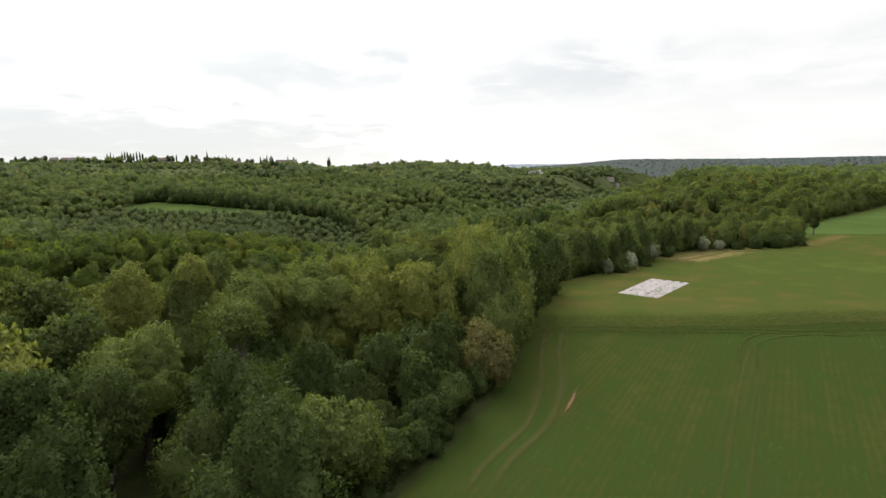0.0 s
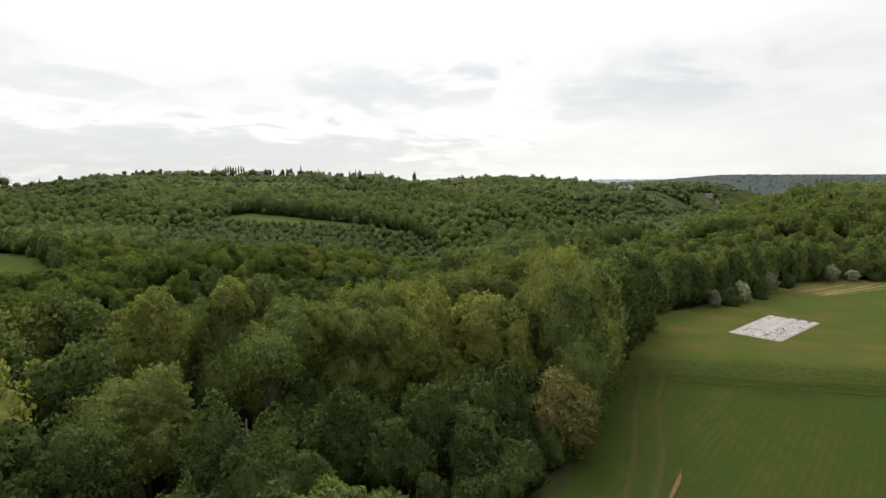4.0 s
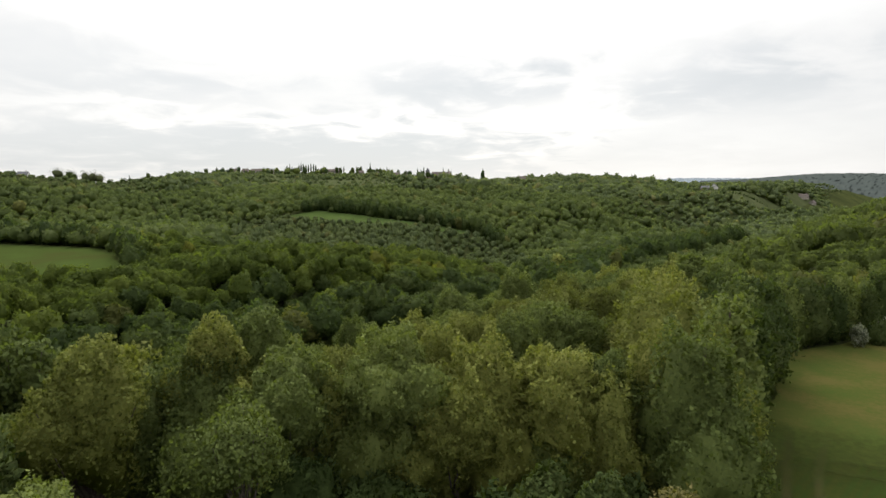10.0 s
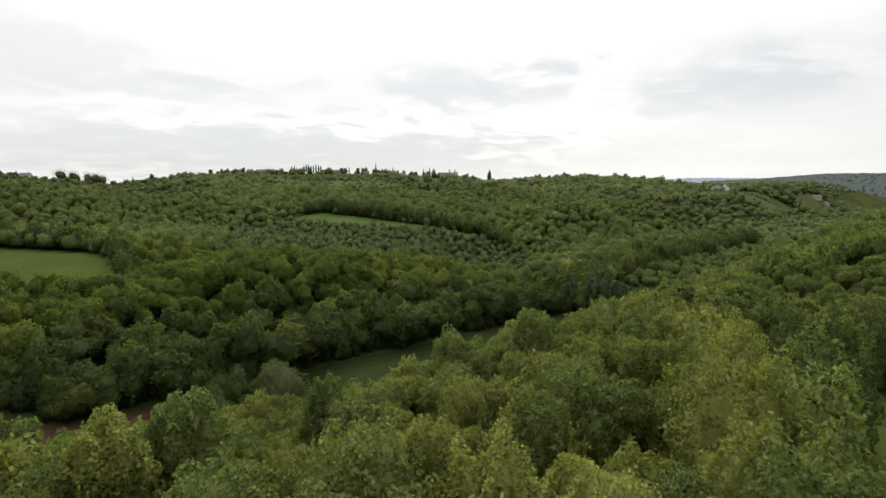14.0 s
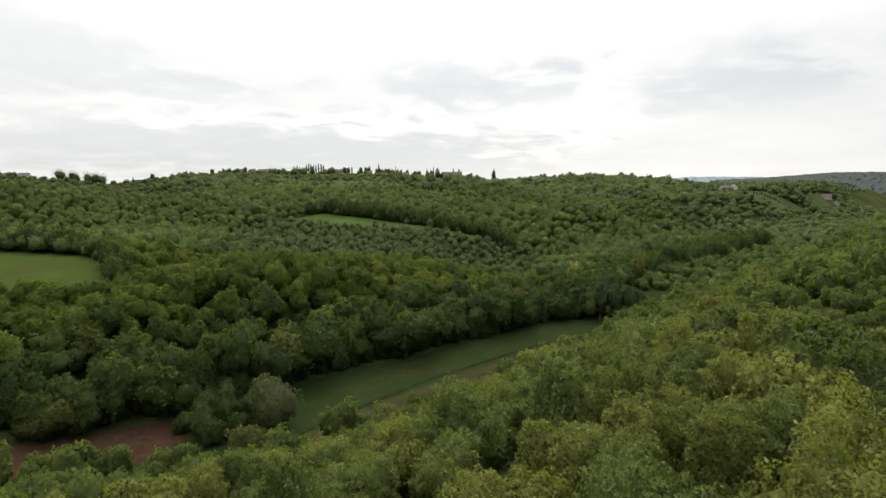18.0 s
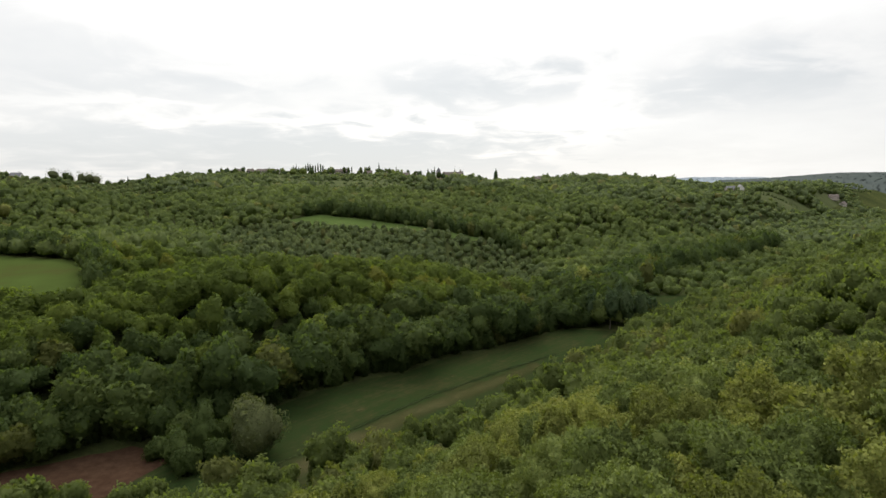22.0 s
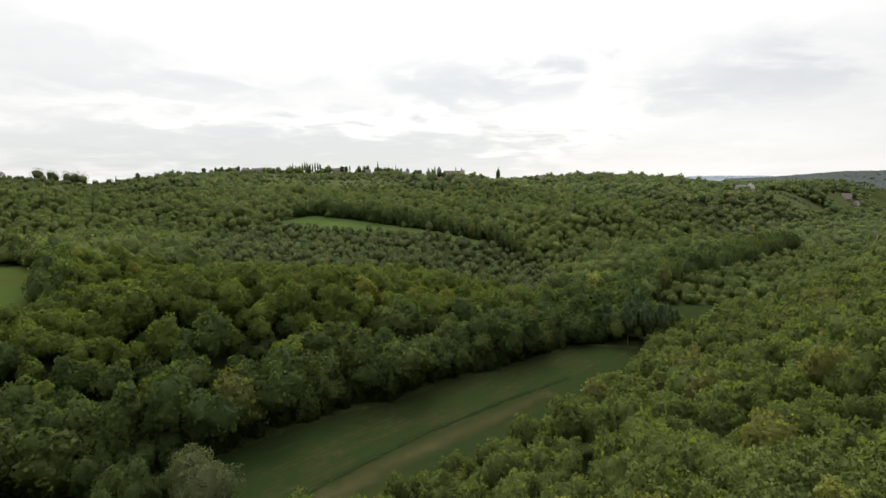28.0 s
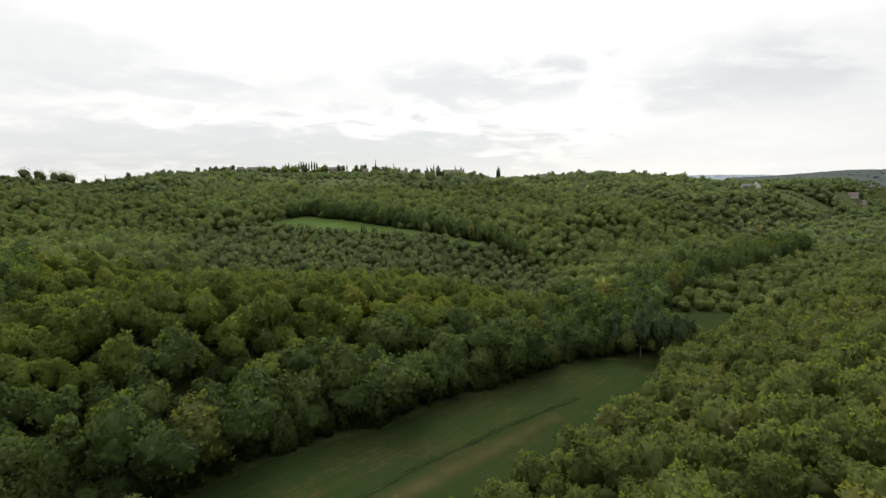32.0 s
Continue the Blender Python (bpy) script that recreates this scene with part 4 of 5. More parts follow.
for worn in (TRACK_FAINT, TRACK_DARK, RED_SCAR, BARE_STRAW, BARE_BROWN, BARE_STRAW_DULL, DITCH):
    thinning(worn)
thinning(TRACK_EARTH, 0.9)


def ribbon(name, pts, width, mat, label, lift=0.11, category="track", seed=1, ragged=0.12, wear=1.0, taper=4):
    """A worn line on the ground: a strip along points that thins out to both sides and at its ends."""
    rng = np.random.default_rng(seed)
    p = np.array(pts, float)
    seg = np.r_[0, np.cumsum(np.hypot(*np.diff(p, axis=0).T))]
    n = max(5, int(seg[-1] / 0.8))
    s = np.linspace(0, seg[-1], n)
    q = np.column_stack([np.interp(s, seg, p[:, 0]), np.interp(s, seg, p[:, 1])])
    for _ in range(6):
        q[1:-1] = (q[:-2] + 2 * q[1:-1] + q[2:]) / 4
    d = unit(np.gradient(q, axis=0))
    side = np.column_stack([-d[:, 1], d[:, 0]])
    ends = np.minimum(1, np.minimum(np.arange(n), np.arange(n)[::-1]) / taper)
    w = width * 0.75 * np.convolve(np.pad(1 + rng.normal(0, ragged, n), 2, "edge"), np.ones(5) / 5, "valid")
    across, fade = (1, 0.5, 0, -0.5, -1), (0, 0.8, 1, 0.8, 0)
    v = np.vstack([q + side * (w * k)[:, None] for k in across])
    v = np.column_stack([v, height(v[:, 0], v[:, 1]) + lift + 0.004 * (seed % 20)])
    i = np.arange(n - 1)
    f = np.concatenate([np.concatenate([np.column_stack([i + n * (k + 1), i + n * (k + 1) + 1, i + n * k + 1]), np.column_stack([i + n * (k + 1), i + n * k + 1, i + n * k])]) for k in range(4)])
    me = fast_mesh(name, v, f, True)
    worn_by = me.attributes.new("wear", "FLOAT", "POINT")
    worn_by.data.foreach_set("value", np.concatenate([ends * k * wear for k in fade]).astype(np.float32))
    return tagged(put(name, me, mat), label, category, kind="structure")


ribbon("wheel_track", [(8, 26), (10, 29), (17, 34.5), (22, 42), (25.5, 49), (31.5, 58), (35, 63)], 0.62, TRACK_EARTH, "worn brown tractor wheel track along the wood", seed=1, wear=0.75, ragged=0.05)
ribbon("wheel_track", [(10, 26), (12, 29), (18.7, 34), (23.8, 41), (27.2, 48.3), (32.5, 56), (37, 61)], 0.62, TRACK_EARTH, "worn brown tractor wheel track along the wood", seed=2, wear=0.75, ragged=0.05)
ribbon("wheel_track", [(18, 17), (26, 23.5), (42, 37.5), (51, 44.5)], 0.34, TRACK_EARTH, "faint tramline through the young crop", seed=3, wear=0.55)
ribbon("wheel_track", [(19.6, 16), (27.6, 23), (43.3, 36.2), (50, 42)], 0.34, TRACK_EARTH, "faint tramline through the young crop", seed=4, wear=0.55)
ribbon("wheel_track", [(43, 36.5), (50, 43.2), (52, 44.6), (56, 45.2), (60, 44.6), (66, 42.6), (80, 37)], 0.45, TRACK_DARK, "dark turning track at the headland", seed=5, wear=0.75)
ribbon("wheel_track", [(42, 37.8), (48.5, 44), (52, 46.3), (56, 46.9), (61, 46.2), (68, 43.8), (82, 38.4)], 0.45, TRACK_DARK, "dark turning track at the headland", seed=6, wear=0.75)
ribbon("wheel_track", [(31, 56.5), (40, 53), (50, 49), (58, 45.8), (67, 41)], 0.5, TRACK_DARK, "dark wheel line along the headland", seed=7, wear=0.75)
ribbon("wheel_track", [(32, 58.2), (40, 54.9), (50, 50.8), (58, 47.4), (67, 42.8)], 0.5, TRACK_DARK, "dark wheel line along the headland", seed=8, wear=0.75)
ribbon("red_soil_scar", [(19.4, 34.0), (20.3, 34.9), (22, 36.7), (23.7, 38.5), (24.8, 40.0)], 0.26, RED_SCAR, "short scar of bare reddish soil beside the track", 0.08, "soil", seed=9, ragged=0.35, wear=1.7)
ribbon("headland_strip", [(27, 59.6), (34, 58.4), (44.8, 54.4), (58.4, 50.5), (77, 46.0), (110, 36.5), (150, 25), (200, 11)], 9.0, TRACK_FAINT, "soft grassy strip between crop and thin grass", 0.10, "field", 13, 0.2, 0.7)
ribbon("worn_grass", [(78, 93.5), (90, 98), (103, 100.8), (114, 100.4)], 8.0, BARE_BROWN, "thin worn grass between the straw strips", 0.10, "field", 19, 0.3, 0.62)
for k in range(7):
    ribbon("bare_strip", [(78.5 + 0.5 * k, 95.6 - 1.05 * k), (90 + 1.6 * k, 99.6 - 0.9 * k), (98 + 2.6 * k, 102.4 - 0.5 * k)], 0.6 + 0.12 * (k * 5 % 3), BARE_STRAW, "pale straw-coloured bare strip in the grass", 0.11, "field", 20 + k, 0.3, (1.1, 0.8, 1.3, 1.0, 1.4, 1.2, 0.9)[k], 8)
ribbon("bare_patch", [(125, 100.5), (135, 103), (147, 108), (160, 113)], 5.5, BARE_BROWN, "bare brownish patch of field", 0.12, "field", 30, 0.25, 0.75)
drape("terrace_slope", TERRACE, TERRACE_EARTH, "bare reddish terraced slope below the manor", 1.4, 9.0, "slope", seed=36)
drape("field_far_green", [(150, 120), (156, 116.5), (170, 110.5), (215, 92), (330, 60), (345, 184), (256, 164.5), (199, 147.5), (176, 136.5), (160, 127)], PASTURE_BRIGHT, "bright green strip of crop beyond the bare patch", 0.15, 15.0, seed=31)
ribbon("pasture_rim", [(-178, 318), (-158, 298), (-141, 274), (-127, 250), (-121, 238)], 7.0, BARE_STRAW_DULL, "browned rough grass along the pasture's edge", 0.2, "field", 32, 0.4, 0.8)
ribbon("straw_strip", [(-34, 164), (-12, 192), (-3, 202), (8, 212), (20, 223), (30, 233), (42, 244)], 7.0, BARE_STRAW_DULL, "dry straw-coloured strip along the valley ditch", 0.17, "field", 33, 0.35, 0.85)
ribbon("ditch", [(-40, 166), (-22, 188), (-9, 203), (3, 216), (14, 225.5), (24, 235), (38, 246), (50, 256)], 1.6, DITCH, "dark grassy ditch through the valley meadow", 0.19, "ditch", 34, 0.4)
for k, (px, py, ln) in enumerate(((-19, 203, 7), (-10, 211, 7), (-1, 221, 5), (8, 231, 6))):
    ribbon("straw_patch", [(px - ln * 0.37, py - ln * 0.33), (px, py + 0.4), (px + ln * 0.37, py + ln * 0.34)], 1.3, BARE_STRAW_DULL, "dry pale patch in the valley meadow", 0.18, "field", 40 + k, 0.6)


def fleece():
    """The pale sheet laid over a seed bed, with edge boards, weeds pushing through and weights along the rim."""
    a, b, c, d = (Vector((51.5, 71.45)), Vector((64.2, 79.3)), Vector((68.1, 73.8)), Vector((55.15, 66.25)))
    bed = empty("fleece_bed", pose(0, 0, 0), "rumpled white fleece sheet over a seed bed in the grass", "crop cover")
    rng = np.random.default_rng(71)
    n, m = 48, 20
    bm = bmesh.new()
    grid = []
    for i in range(n + 1):
        row = []
        for j in range(m + 1):
            u, w = i / n, j / m
            p = (a * (1 - u) + b * u) * (1 - w) + (d * (1 - u) + c * u) * w
            z = 0.16 + 0.07 * math.sin(w * m * 1.4 + 0.5 * math.sin(u * 9)) + rng.normal(0, 0.02)
            if i in (0, n) or j in (0, m):
                z = 0.05
            row.append(bm.verts.new((p.x, p.y, z)))
        grid.append(row)
    for i in range(n):
        for j in range(m):
            bm.faces.new((grid[i][j], grid[i + 1][j], grid[i + 1][j + 1], grid[i][j + 1])).smooth = True
    bmesh.ops.recalc_face_normals(bm, faces=bm.faces[:])
    part("sheet", bm, SHEET, bed, "rumpled white fleece")
    for p, q in ((a, b), (b, c), (c, d), (d, a)):
        bm = bmesh.new()
        ln = (q - p).length
        m4 = Matrix.Translation(((p.x + q.x) / 2, (p.y + q.y) / 2, 0.09)) @ Matrix.Rotation(math.atan2(q.y - p.y, q.x - p.x), 4, "Z")
        box(bm, (-ln / 2, -0.04, -0.06), (ln / 2, 0.04, 0.02), m4)
        part("edge_board", bm, TIMBER, bed)
    pieces = []
    for k in range(60):
        u, w = rng.random(), 1 - 0.42 * rng.random() ** 1.6
        if k % 3 == 0:
            u, w = 0.3 * rng.random() ** 1.5, rng.random()
        p = (a * (1 - u) + b * u) * (1 - w) + (d * (1 - u) + c * u) * w
        at = np.column_stack([p.x + rng.normal(0, 0.12, 5), p.y + rng.normal(0, 0.16, 5), 0.20 + rng.random(5) * 0.08])
        up = np.tile((0.0, 0.0, 1.0), (5, 1))
        pieces.append(sprays(rng, at, up + rng.normal(0, 0.4, (5, 3)), 0.12, up))
    v, f, nm = merge3(pieces)
    tagged(put("weeds", fast_mesh("weeds", v, f, normals=nm), LEAF_DARK_AND_SHADE, bed, "green weeds growing through the sheet"), kind="stuff")


fleece()


# ---- single trees and bushes ----
def lone_tree(name, at, top, radius, mat, label, seed, low=0.5, lobes=60, count=40, size=0.32, pointed=0.15, category="tree", group="", girth=0.2, slim=0.34, open_work=0.0):
    rng = np.random.default_rng(seed)
    (v, f, nm), c = crown(rng, top, radius, low, lobes, int(lobes * count * 1.1), size, pointed, slim, zmin=-0.75, level=3, ragged=0.34, crease=0.2, open_work=open_work)
    stem, *limbs = trunk(rng, top, girth, c[:12], apart=True) if open_work > 0.4 else [trunk(rng, top, girth, c[:8])]
    x, y = at
    thing = empty(name, pose(x, y, float(height(x, y)) - 0.05, 0, 0, seed * 37 % 360), label, category, group)
    put("trunk", fast_mesh("trunk", *stem, True), BARK, thing)
    for limb in limbs:
        put("limb", fast_mesh("limb", *limb, True), BARK, thing)
    put("crown", fast_mesh("crown", v, f, normals=nm), mat, thing)
    return thing


lone_tree("young_oak", (16.5, 41.9), 7.8, 4.1, LEAF_RUSSET, "russet-yellow young oak leafing at the field edge", 81, -2.0, 90, 66, 0.2, open_work=0.12)
lone_tree("field_maple", (0.5, 27.6), 8.7, 4.7, LEAF_GREEN, "bright green spreading field maple before the dark wood", 82, 0.3, 110, 74, 0.2, 0.3)
lone_tree("open_oak", (-5.5, 44.0), 11.4, 4.6, LEAF_GREEN, "open-crowned oak with dark limbs showing through", 84, 4.2, 60, 76, 0.18, 0.1, open_work=0.42)
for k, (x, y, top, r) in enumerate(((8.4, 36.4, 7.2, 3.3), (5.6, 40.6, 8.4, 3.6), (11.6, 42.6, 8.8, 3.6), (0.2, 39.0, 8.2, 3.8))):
    lone_tree("hornbeam", (x, y), top, r, LEAF_DARK_AND_SHADE, "dark layered hornbeam in the shade of the wood", 85 + k, -0.8, 80, 60, 0.2, 0.4, "tree", "dark trees before the tall wood")
lone_tree("white_willow", (-40.5, 177.5), 17.2, 9.4, LEAF_GREY, "large grey-green willow standing in the valley meadow", 83, -5.5, 80, 60, 0.42, 0.05)
for k, (x, y, top, r) in enumerate(((59.5, 85.8, 3.4, 1.7), (66.5, 88.6, 4.3, 2.5), (76.4, 94.6, 4.8, 2.8), (98.5, 103.2, 4.2, 2.2), (103, 102.8, 3.4, 1.8), (124, 101.5, 3.2, 1.6))):
    lone_tree("hawthorn", (x, y), top, r, LEAF_BLOSSOM, "hawthorn bush in white blossom at the field edge", 90 + k, -0.9, 46, 30, 0.24, 0.1, "bush", "hawthorns along the wood", 0.08, open_work=0.3)
for k, (x, y, top, r) in enumerate(((113, 103.2, 4.4, 2.8), (118, 102.6, 5.0, 3.4), (123, 103.4, 4.6, 3.2), (108, 104.0, 3.4, 2.4), (127.5, 103.4, 3.8, 2.6), (71.5, 92.8, 4.6, 2.6), (62.5, 88.4, 4.4, 2.4), (84, 101.2, 4.6, 2.6))):
    lone_tree("hazel_bush", (x + 0.4, y - 1.6), top, r, LEAF_DARK_AND_SHADE, "dense dark green hazel bush at the wood's edge", 100 + k, -2.2, 36, 20, 0.3, 0.1, "bush", "bushes at the wood's corner", 0.08)
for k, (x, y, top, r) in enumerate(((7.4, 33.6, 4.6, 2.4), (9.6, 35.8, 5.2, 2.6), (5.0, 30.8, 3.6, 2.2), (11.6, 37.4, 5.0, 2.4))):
    lone_tree("hazel_bush", (x, y), top, r, LEAF_DARK_AND_SHADE, "leafy dark hazel bush at the field edge", 106 + k, -0.3, 44, 46, 0.2, 0.1, "bush", "bushes along the field edge", 0.08)
lone_tree("ivy_tree", (152.0, 116.7), 5.6, 1.6, LEAF_DARK_AND_SHADE, "small ivy-clad tree alone in the field", 110, 1.0, 30, 16, 0.3, 0.1)
for k, (x, y, top, r) in enumerate(((73, 296, 18, 6.0), (80, 290, 21, 6.4), (87, 289, 22, 6.2), (93, 291, 20, 6.0), (99, 297, 17, 5.6), (104, 304, 14, 5.0), (86, 299, 22, 6.4))):
    lone_tree("alder", (x, y), top, r, LEAF_ALDER, "dense bluish-green alder closing the meadow's end", 120 + k, -0.5, 54, 14, 0.75, 0.3, "tree", "alders at the meadow's end")
for k, (x, y, top, r) in enumerate(((82, 345, 21, 10.5), (94, 350, 20, 9.5), (70, 347, 18, 8.5))):
    lone_tree("old_oak", (x, y), top, r, LEAF_OLIVE if k == 0 else LEAF_ALDER, "large round-crowned old oak beside the valley", 130 + k, 0.4, 70, 12, 0.95, 0.1, "tree", "old oaks by the valley")
for k, (x, y, top, r) in enumerate(((-53, 178, 15.0, 6.6), (-57, 173.5, 11.5, 5.8), (-61, 183, 10.0, 5.0), (-53.5, 169.5, 9.0, 5.0), (-50, 185, 8.5, 4.4), (-48, 173, 9.0, 4.6), (-63, 176, 7.5, 4.2))):
    lone_tree("sallow_bush", (x, y), top, r, LEAF_DARK_AND_SHADE, "dark green sallow thicket beside the bare soil", 140 + k, -2.5, 44, 22, 0.45, 0.3 if k == 0 else 0.1, "bush", "thicket beside the willow", 0.1)
lone_tree("pasture_tree", (-4.6, 462), 13.0, 4.0, LEAF_GREY, "tall ragged tree at the lower edge of the pasture", 150, 1.2, 30, 8, 1.0, 0.1)


# ---- the village on the ridge ----
def spot(bearing, y):
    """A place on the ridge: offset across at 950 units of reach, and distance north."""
    x = 5.03 + (bearing - 784) / 950 * (y - 43.4)
    return x, y, float(height(x, y))


def far_tree(name, px, y, top, radius, mat, label, seed, low=0.8, lobes=9, pointed=0.2, group="", sink=2.0, leaves=0, open_work=0.0):
    x, y, z = spot(px, y)
    rng = np.random.default_rng(seed)
    (v, f, nm), c = crown(rng, top, radius, low, lobes * 3, leaves or (300 if radius > 4 else 90), 0.5 if leaves else 0.7, pointed, zmin=-0.8, open_work=open_work)
    tv, tf = trunk(rng, top, 0.35, c[:3], 5)
    thing = empty(name, pose(x, y, z - sink, 0, 0, seed * 53 % 360), label, "tree", group)
    put("trunk", fast_mesh("trunk", tv, tf, True), BARK, thing)
    put("crown", fast_mesh("crown", v, f, normals=nm), mat, thing)


for k, px in enumerate((545.5, 549, 553, 557.5, 562, 566.5, 571, 575)):
    far_tree("poplar", px, 985, 22 + (k * 7 % 4), 2.7, LEAF_CYPRESS, "tall dark columnar poplar in a row", 160 + k, 1.0, 9, 0.25, "poplar row on the ridge")
for k, (px, top, r) in enumerate(((524, 20.5, 3.0), (529, 22.5, 2.6), (533, 18, 3.0))):
    far_tree("spruce", px, 980, top, r, LEAF_CYPRESS, "dark pointed spruce beside the poplar row", 170 + k, 0.5, 10, 0.85, "spruces on the ridge")
far_tree("cypress", 874, 950, 27, 5.0, LEAF_CYPRESS, "broad dark columnar cypress on the skyline", 175, -6.0, 14, 0.0)
for k, (px, y, top, r) in enumerate(((757, 940, 22, 3.8), (763, 945, 20, 3.2), (768, 950, 25, 3.4), (812, 942, 23, 3.6), (817, 940, 19, 3.4), (803, 955, 24, 3.0), (672, 960, 24, 3.2), (702, 955, 21, 2.2), (625, 965, 18, 2.4))):
    far_tree("conifer", px, y, top, r, LEAF_CYPRESS, "dark conifer among the village houses", 180 + k, 0.5, 10, 0.75, "conifers in the village")
for k, (px, y, top, r) in enumerate(((111, 690, 22, 8.8), (133, 695, 20, 6.6), (140, 690, 18, 6.0), (160, 690, 21, 8.0), (172, 692, 21.5, 8.6), (184, 694, 19.5, 8.0), (205, 705, 10, 4.6), (228, 708, 11, 4.6), (262, 715, 11, 5), (280, 718, 12, 5.5), (296, 716, 14, 5.5), (312, 720, 10, 4.6))):
    far_tree("skyline_oak", px, y, top * 0.94, r * 1.4, LEAF_GREY if k in (0, 3, 4, 5) else LEAF_DARK_AND_SHADE, "round oak standing out on the skyline", 200 + k, -3.0, 12, 0.0, "oaks on the skyline", 2.0, 700, 0.22)
far_tree("fir", 239, 720, 12, 2.0, LEAF_CYPRESS, "small pointed fir on the skyline", 215, 0.4, 8, 0.85)
far_tree("fir", 1318, 955, 19, 3.0, LEAF_CYPRESS, "tall dark fir beside the white house", 216, 0.5, 10, 0.7)
for k, (px, y, top, r) in enumerate(((380, 930, 15, 5.0), (274, 760, 13, 4.6), (640, 962, 16, 5.0), (655, 962, 17, 5.0), (690, 955, 16, 5.5), (722, 950, 16, 5.0), (736, 950, 15, 4.5), (598, 975, 14, 4.5), (1190, 930, 17, 7.0), (1205, 935, 16, 6.5), (1340, 940, 12, 5.5), (1362, 935, 12, 5.0), (1350, 938, 13, 5.5), (1462, 1085, 19, 8), (1440, 1050, 14, 6), (1503, 1060, 19, 7.5), (1520, 1050, 15, 6.5), (1425, 1040, 12, 6), (1410, 1035, 10, 5))):
    far_tree("hedgerow_oak", px, y, top, r, LEAF_DARK_AND_SHADE, "dark rounded tree among fields and houses", 220 + k, 0.6, 12, 0.1, "trees about the village")


for k, (px, y, top, r) in enumerate(((1268, 815, 7, 3.4), (1352, 850, 9, 4.6), (1362, 852, 7, 3.4), (1395, 935, 10, 5.0), (1375, 930, 7, 3.6))):
    far_tree("pasture_oak", px, y, top, r, (LEAF_DARK_AND_SHADE, LEAF_GREEN)[k % 2], "rounded hedge oak in the distant pasture", 400 + k, 0.2, 10, 0.1, "hedge trees of the far pasture", 0.3)
rng_v = np.random.default_rng(91)
for k in range(96):
    px = float(rng_v.uniform(395, 860))
    far_tree("village_tree", px, float(rng_v.uniform(895, 985)), float(rng_v.uniform(9, 17)), float(rng_v.uniform(4.0, 8.0)), (LEAF_DARK_AND_SHADE, LEAF_ALDER, LEAF_GREEN)[k % 3], "rounded garden tree among the village houses", 300 + k, 0.3, 10, 0.12, "trees about the village")


def house(name, px, y, wide, deep, eaves, ridge, walls, roof, label, windows=3, storeys=2, turn=0.0, tower=False, raise_by=0.0):
    """A far house: walls, gable or hipped roof with eaves, chimney, door and windows."""
    x, y, z = spot(px, y)
    h = empty(name, pose(x, y, z + raise_by - 3.5, 0, 0, turn), label, "house", "village houses")
    w, d = wide / 2, deep / 2
    bm = bmesh.new()
    box(bm, (-w, -d, -2.0), (w, d, eaves))
    if not tower:
        for sx in (-w, w):
            a, b, c = (bm.verts.new(p) for p in ((sx, -d, eaves), (sx, d, eaves), (sx, 0, ridge - 0.2)))
            e, g, k = (bm.verts.new(p) for p in ((sx * 0.97, -d, eaves), (sx * 0.97, d, eaves), (sx * 0.97, 0, ridge - 0.2)))
            for q in ((a, b, c), (e, k, g), (a, c, k, e), (c, b, g, k)):
                bm.faces.new(q)
    bmesh.ops.recalc_face_normals(bm, faces=bm.faces[:])
    part("wall", bm, walls, h)
    bm = bmesh.new()
    o = 0.4
    if tower:
        base = [bm.verts.new((sx * (w + o), sy * (d + o), eaves)) for sx, sy in ((-1, -1), (1, -1), (1, 1), (-1, 1))]
        tip = bm.verts.new((0, 0, ridge))
        bm.faces.new(base[::-1])
        for i in range(4):
            bm.faces.new((base[i], base[(i + 1) % 4], tip))
        rf = part("roof", bm, roof, h)
    else:
        t = 0.28
        for sy in (-1, 1):
            lo = [Vector((sx * (w + o), sy * (d + o), eaves - 0.25)) for sx in (-1, 1)]
            hi = [Vector((sx * (w + o), 0, ridge)) for sx in (-1, 1)]
            vs = [bm.verts.new(p) for p in (lo[0], lo[1], hi[1], hi[0])] + [bm.verts.new(p + Vector((0, 0, t))) for p in (lo[0], lo[1], hi[1], hi[0])]
            for q in ((0, 1, 2, 3), (7, 6, 5, 4), (0, 4, 5, 1), (1, 5, 6, 2), (2, 6, 7, 3), (3, 7, 4, 0)):
                bm.faces.new([vs[i] for i in q])
        bmesh.ops.recalc_face_normals(bm, faces=bm.faces[:])
        rf = part("roof", bm, roof, h)
        bm = bmesh.new()
        box(bm, (w * 0.55, -0.45, ridge - 0.8), (w * 0.55 + 0.9, 0.45, ridge + 1.3))
        box(bm, (w * 0.55 - 0.08, -0.53, ridge + 1.3), (w * 0.55 + 0.98, 0.53, ridge + 1.45))
        part("chimney", bm, walls, rf)
    for st in range(storeys):
        for k in range(windows):
            cx = -w + (k + 0.5) * wide / windows
            bz = 0.9 + st * (eaves / max(1, storeys))
            if st == 0 and k == windows // 2:
                bm = bmesh.new()
                box(bm, (cx - 0.55, -d - 0.06, 0.0), (cx + 0.55, -d + 0.05, 2.1))
                part("door", bm, TIMBER, h)
                continue
            bm = bmesh.new()
            for lo, hi in (((-0.62, -0.09, 0), (-0.52, 0.04, 1.5)), ((0.52, -0.09, 0), (0.62, 0.04, 1.5)), ((-0.52, -0.09, 1.4), (0.52, 0.04, 1.5)), ((-0.62, -0.16, -0.1), (0.62, 0.04, 0.0))):
                box(bm, (cx + lo[0], -d + lo[1], bz + lo[2]), (cx + hi[0], -d + hi[1], bz + hi[2]))
            win = part("window", bm, TIMBER, h)
            bm = bmesh.new()
            box(bm, (cx - 0.52, -d - 0.03, bz), (cx + 0.52, -d + 0.03, bz + 1.4))
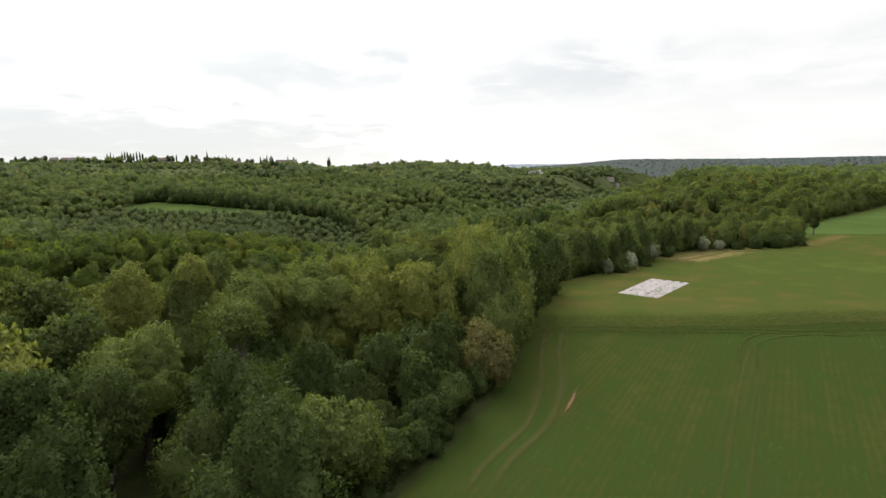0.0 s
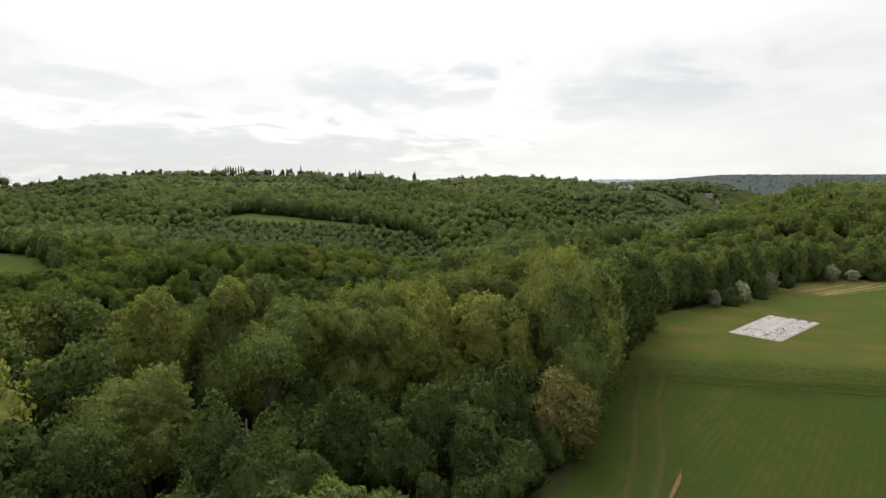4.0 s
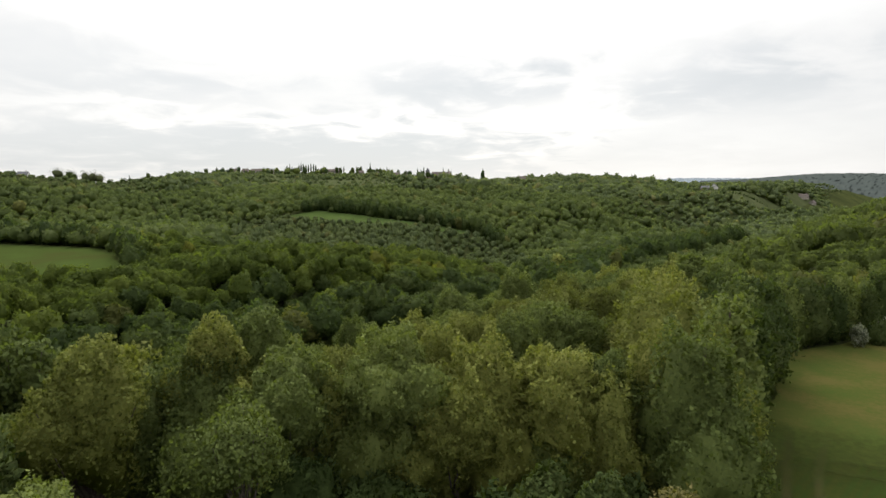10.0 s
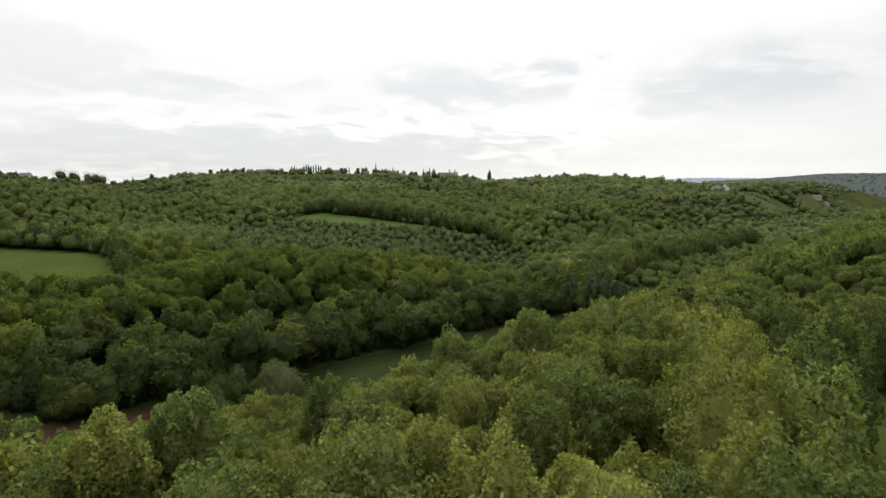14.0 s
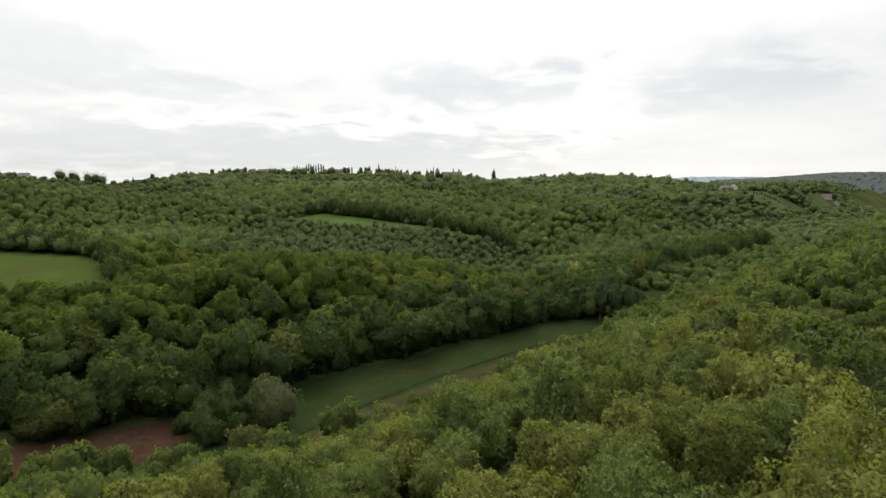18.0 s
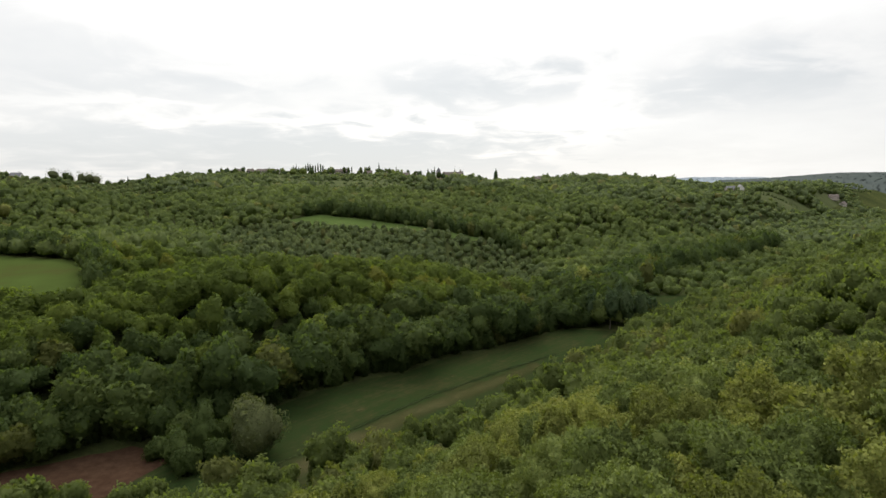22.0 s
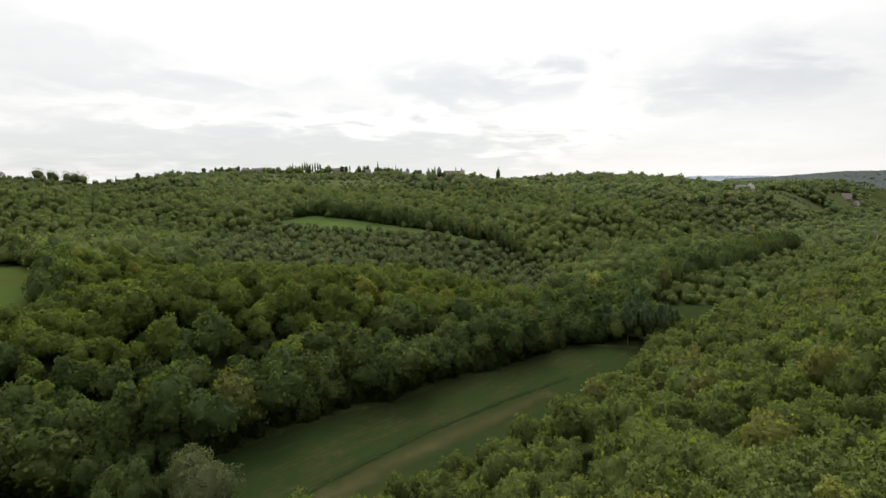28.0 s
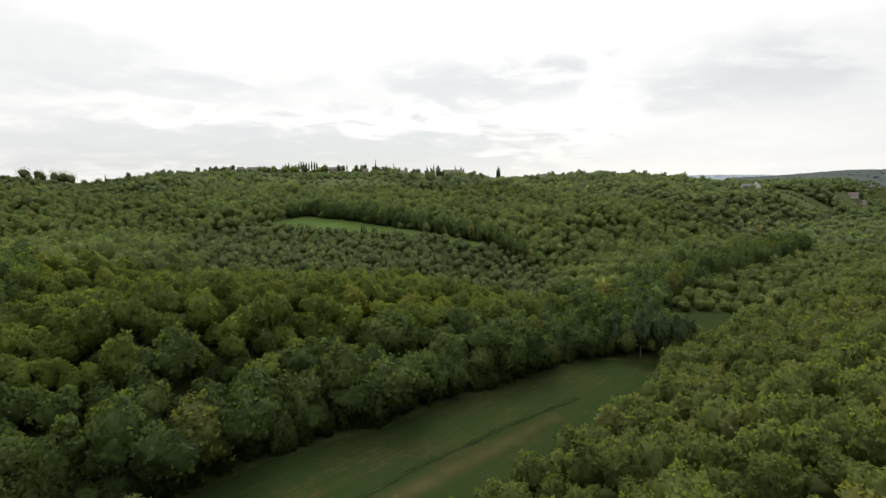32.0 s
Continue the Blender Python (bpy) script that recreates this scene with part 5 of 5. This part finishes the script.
            part("pane", bm, WINDOW_GLASS, win)
    return h


house("manor_house", 797, 925, 26, 10, 7.0, 12.5, STONE_ROSE, ROOF_TILE, "rose-walled manor with brown tiled roof on the ridge", 6, 3, 4, raise_by=2.5)
house("manor_tower", 775, 930, 7, 7, 15, 22, STONE_ROSE, ROOF_SLATE, "square tower with pointed slate roof by the manor", 1, 3, 4, True, 0)
house("manor_wing", 813, 922, 9, 9, 8, 17, STONE_ROSE, ROOF_SLATE, "steep-roofed wing beside the manor", 2, 2, 92, raise_by=2)
for k, (px, y, w, t, lift) in enumerate(((690, 915, 13, 6, 5), (705, 912, 11, -8, 5), (718, 915, 14, 10, 5), (741, 918, 11, -4, 5), (602, 950, 14, 5, 6), (612, 948, 10, 12, 6), (655, 925, 12, 4, 5), (470, 955, 22, 2, 6), (492, 955, 18, -3, 6), (450, 950, 12, 8, 6), (430, 945, 12, -6, 6), (585, 955, 11, 5, 6))):
    house("village_house", px, y, w * 0.8, 8, 3.8, 7.2, STONE if k % 3 else STONE_ROSE, ROOF_TILE, "pale stone village house with brown tiled roof", 4, 2, t, raise_by=lift - 1.5)
house("white_house", 48, 640, 10, 8, 5.5, 9.5, WHITE_RENDER, ROOF_SLATE, "white rendered house half hidden by trees", 3, 2, 12, raise_by=-1)
house("white_house", 1298, 930, 9, 11, 4.8, 10.5, WHITE_RENDER, ROOF_SLATE, "white gabled house beside a dark fir", 2, 2, 84, raise_by=2)
house("farmhouse", 1281, 935, 14, 8, 4.2, 7.5, STONE, ROOF_SLATE, "long low farmhouse at the pasture's edge", 4, 1, -6, raise_by=2)
house("farmhouse", 1462, 1060, 16, 9, 4.6, 8.5, STONE_ROSE, ROOF_TILE, "farmhouse with tiled roof among trees", 4, 1, -14, raise_by=6)
house("farmhouse", 1480, 1055, 10, 8, 4.6, 8.2, STONE, ROOF_TILE, "farmhouse with tiled roof among trees", 3, 1, 20, raise_by=6)
house("stone_house", 945, 930, 12, 8, 4.6, 8.2, STONE, ROOF_TILE, "low stone house below the ridge", 3, 1, 5, raise_by=6)
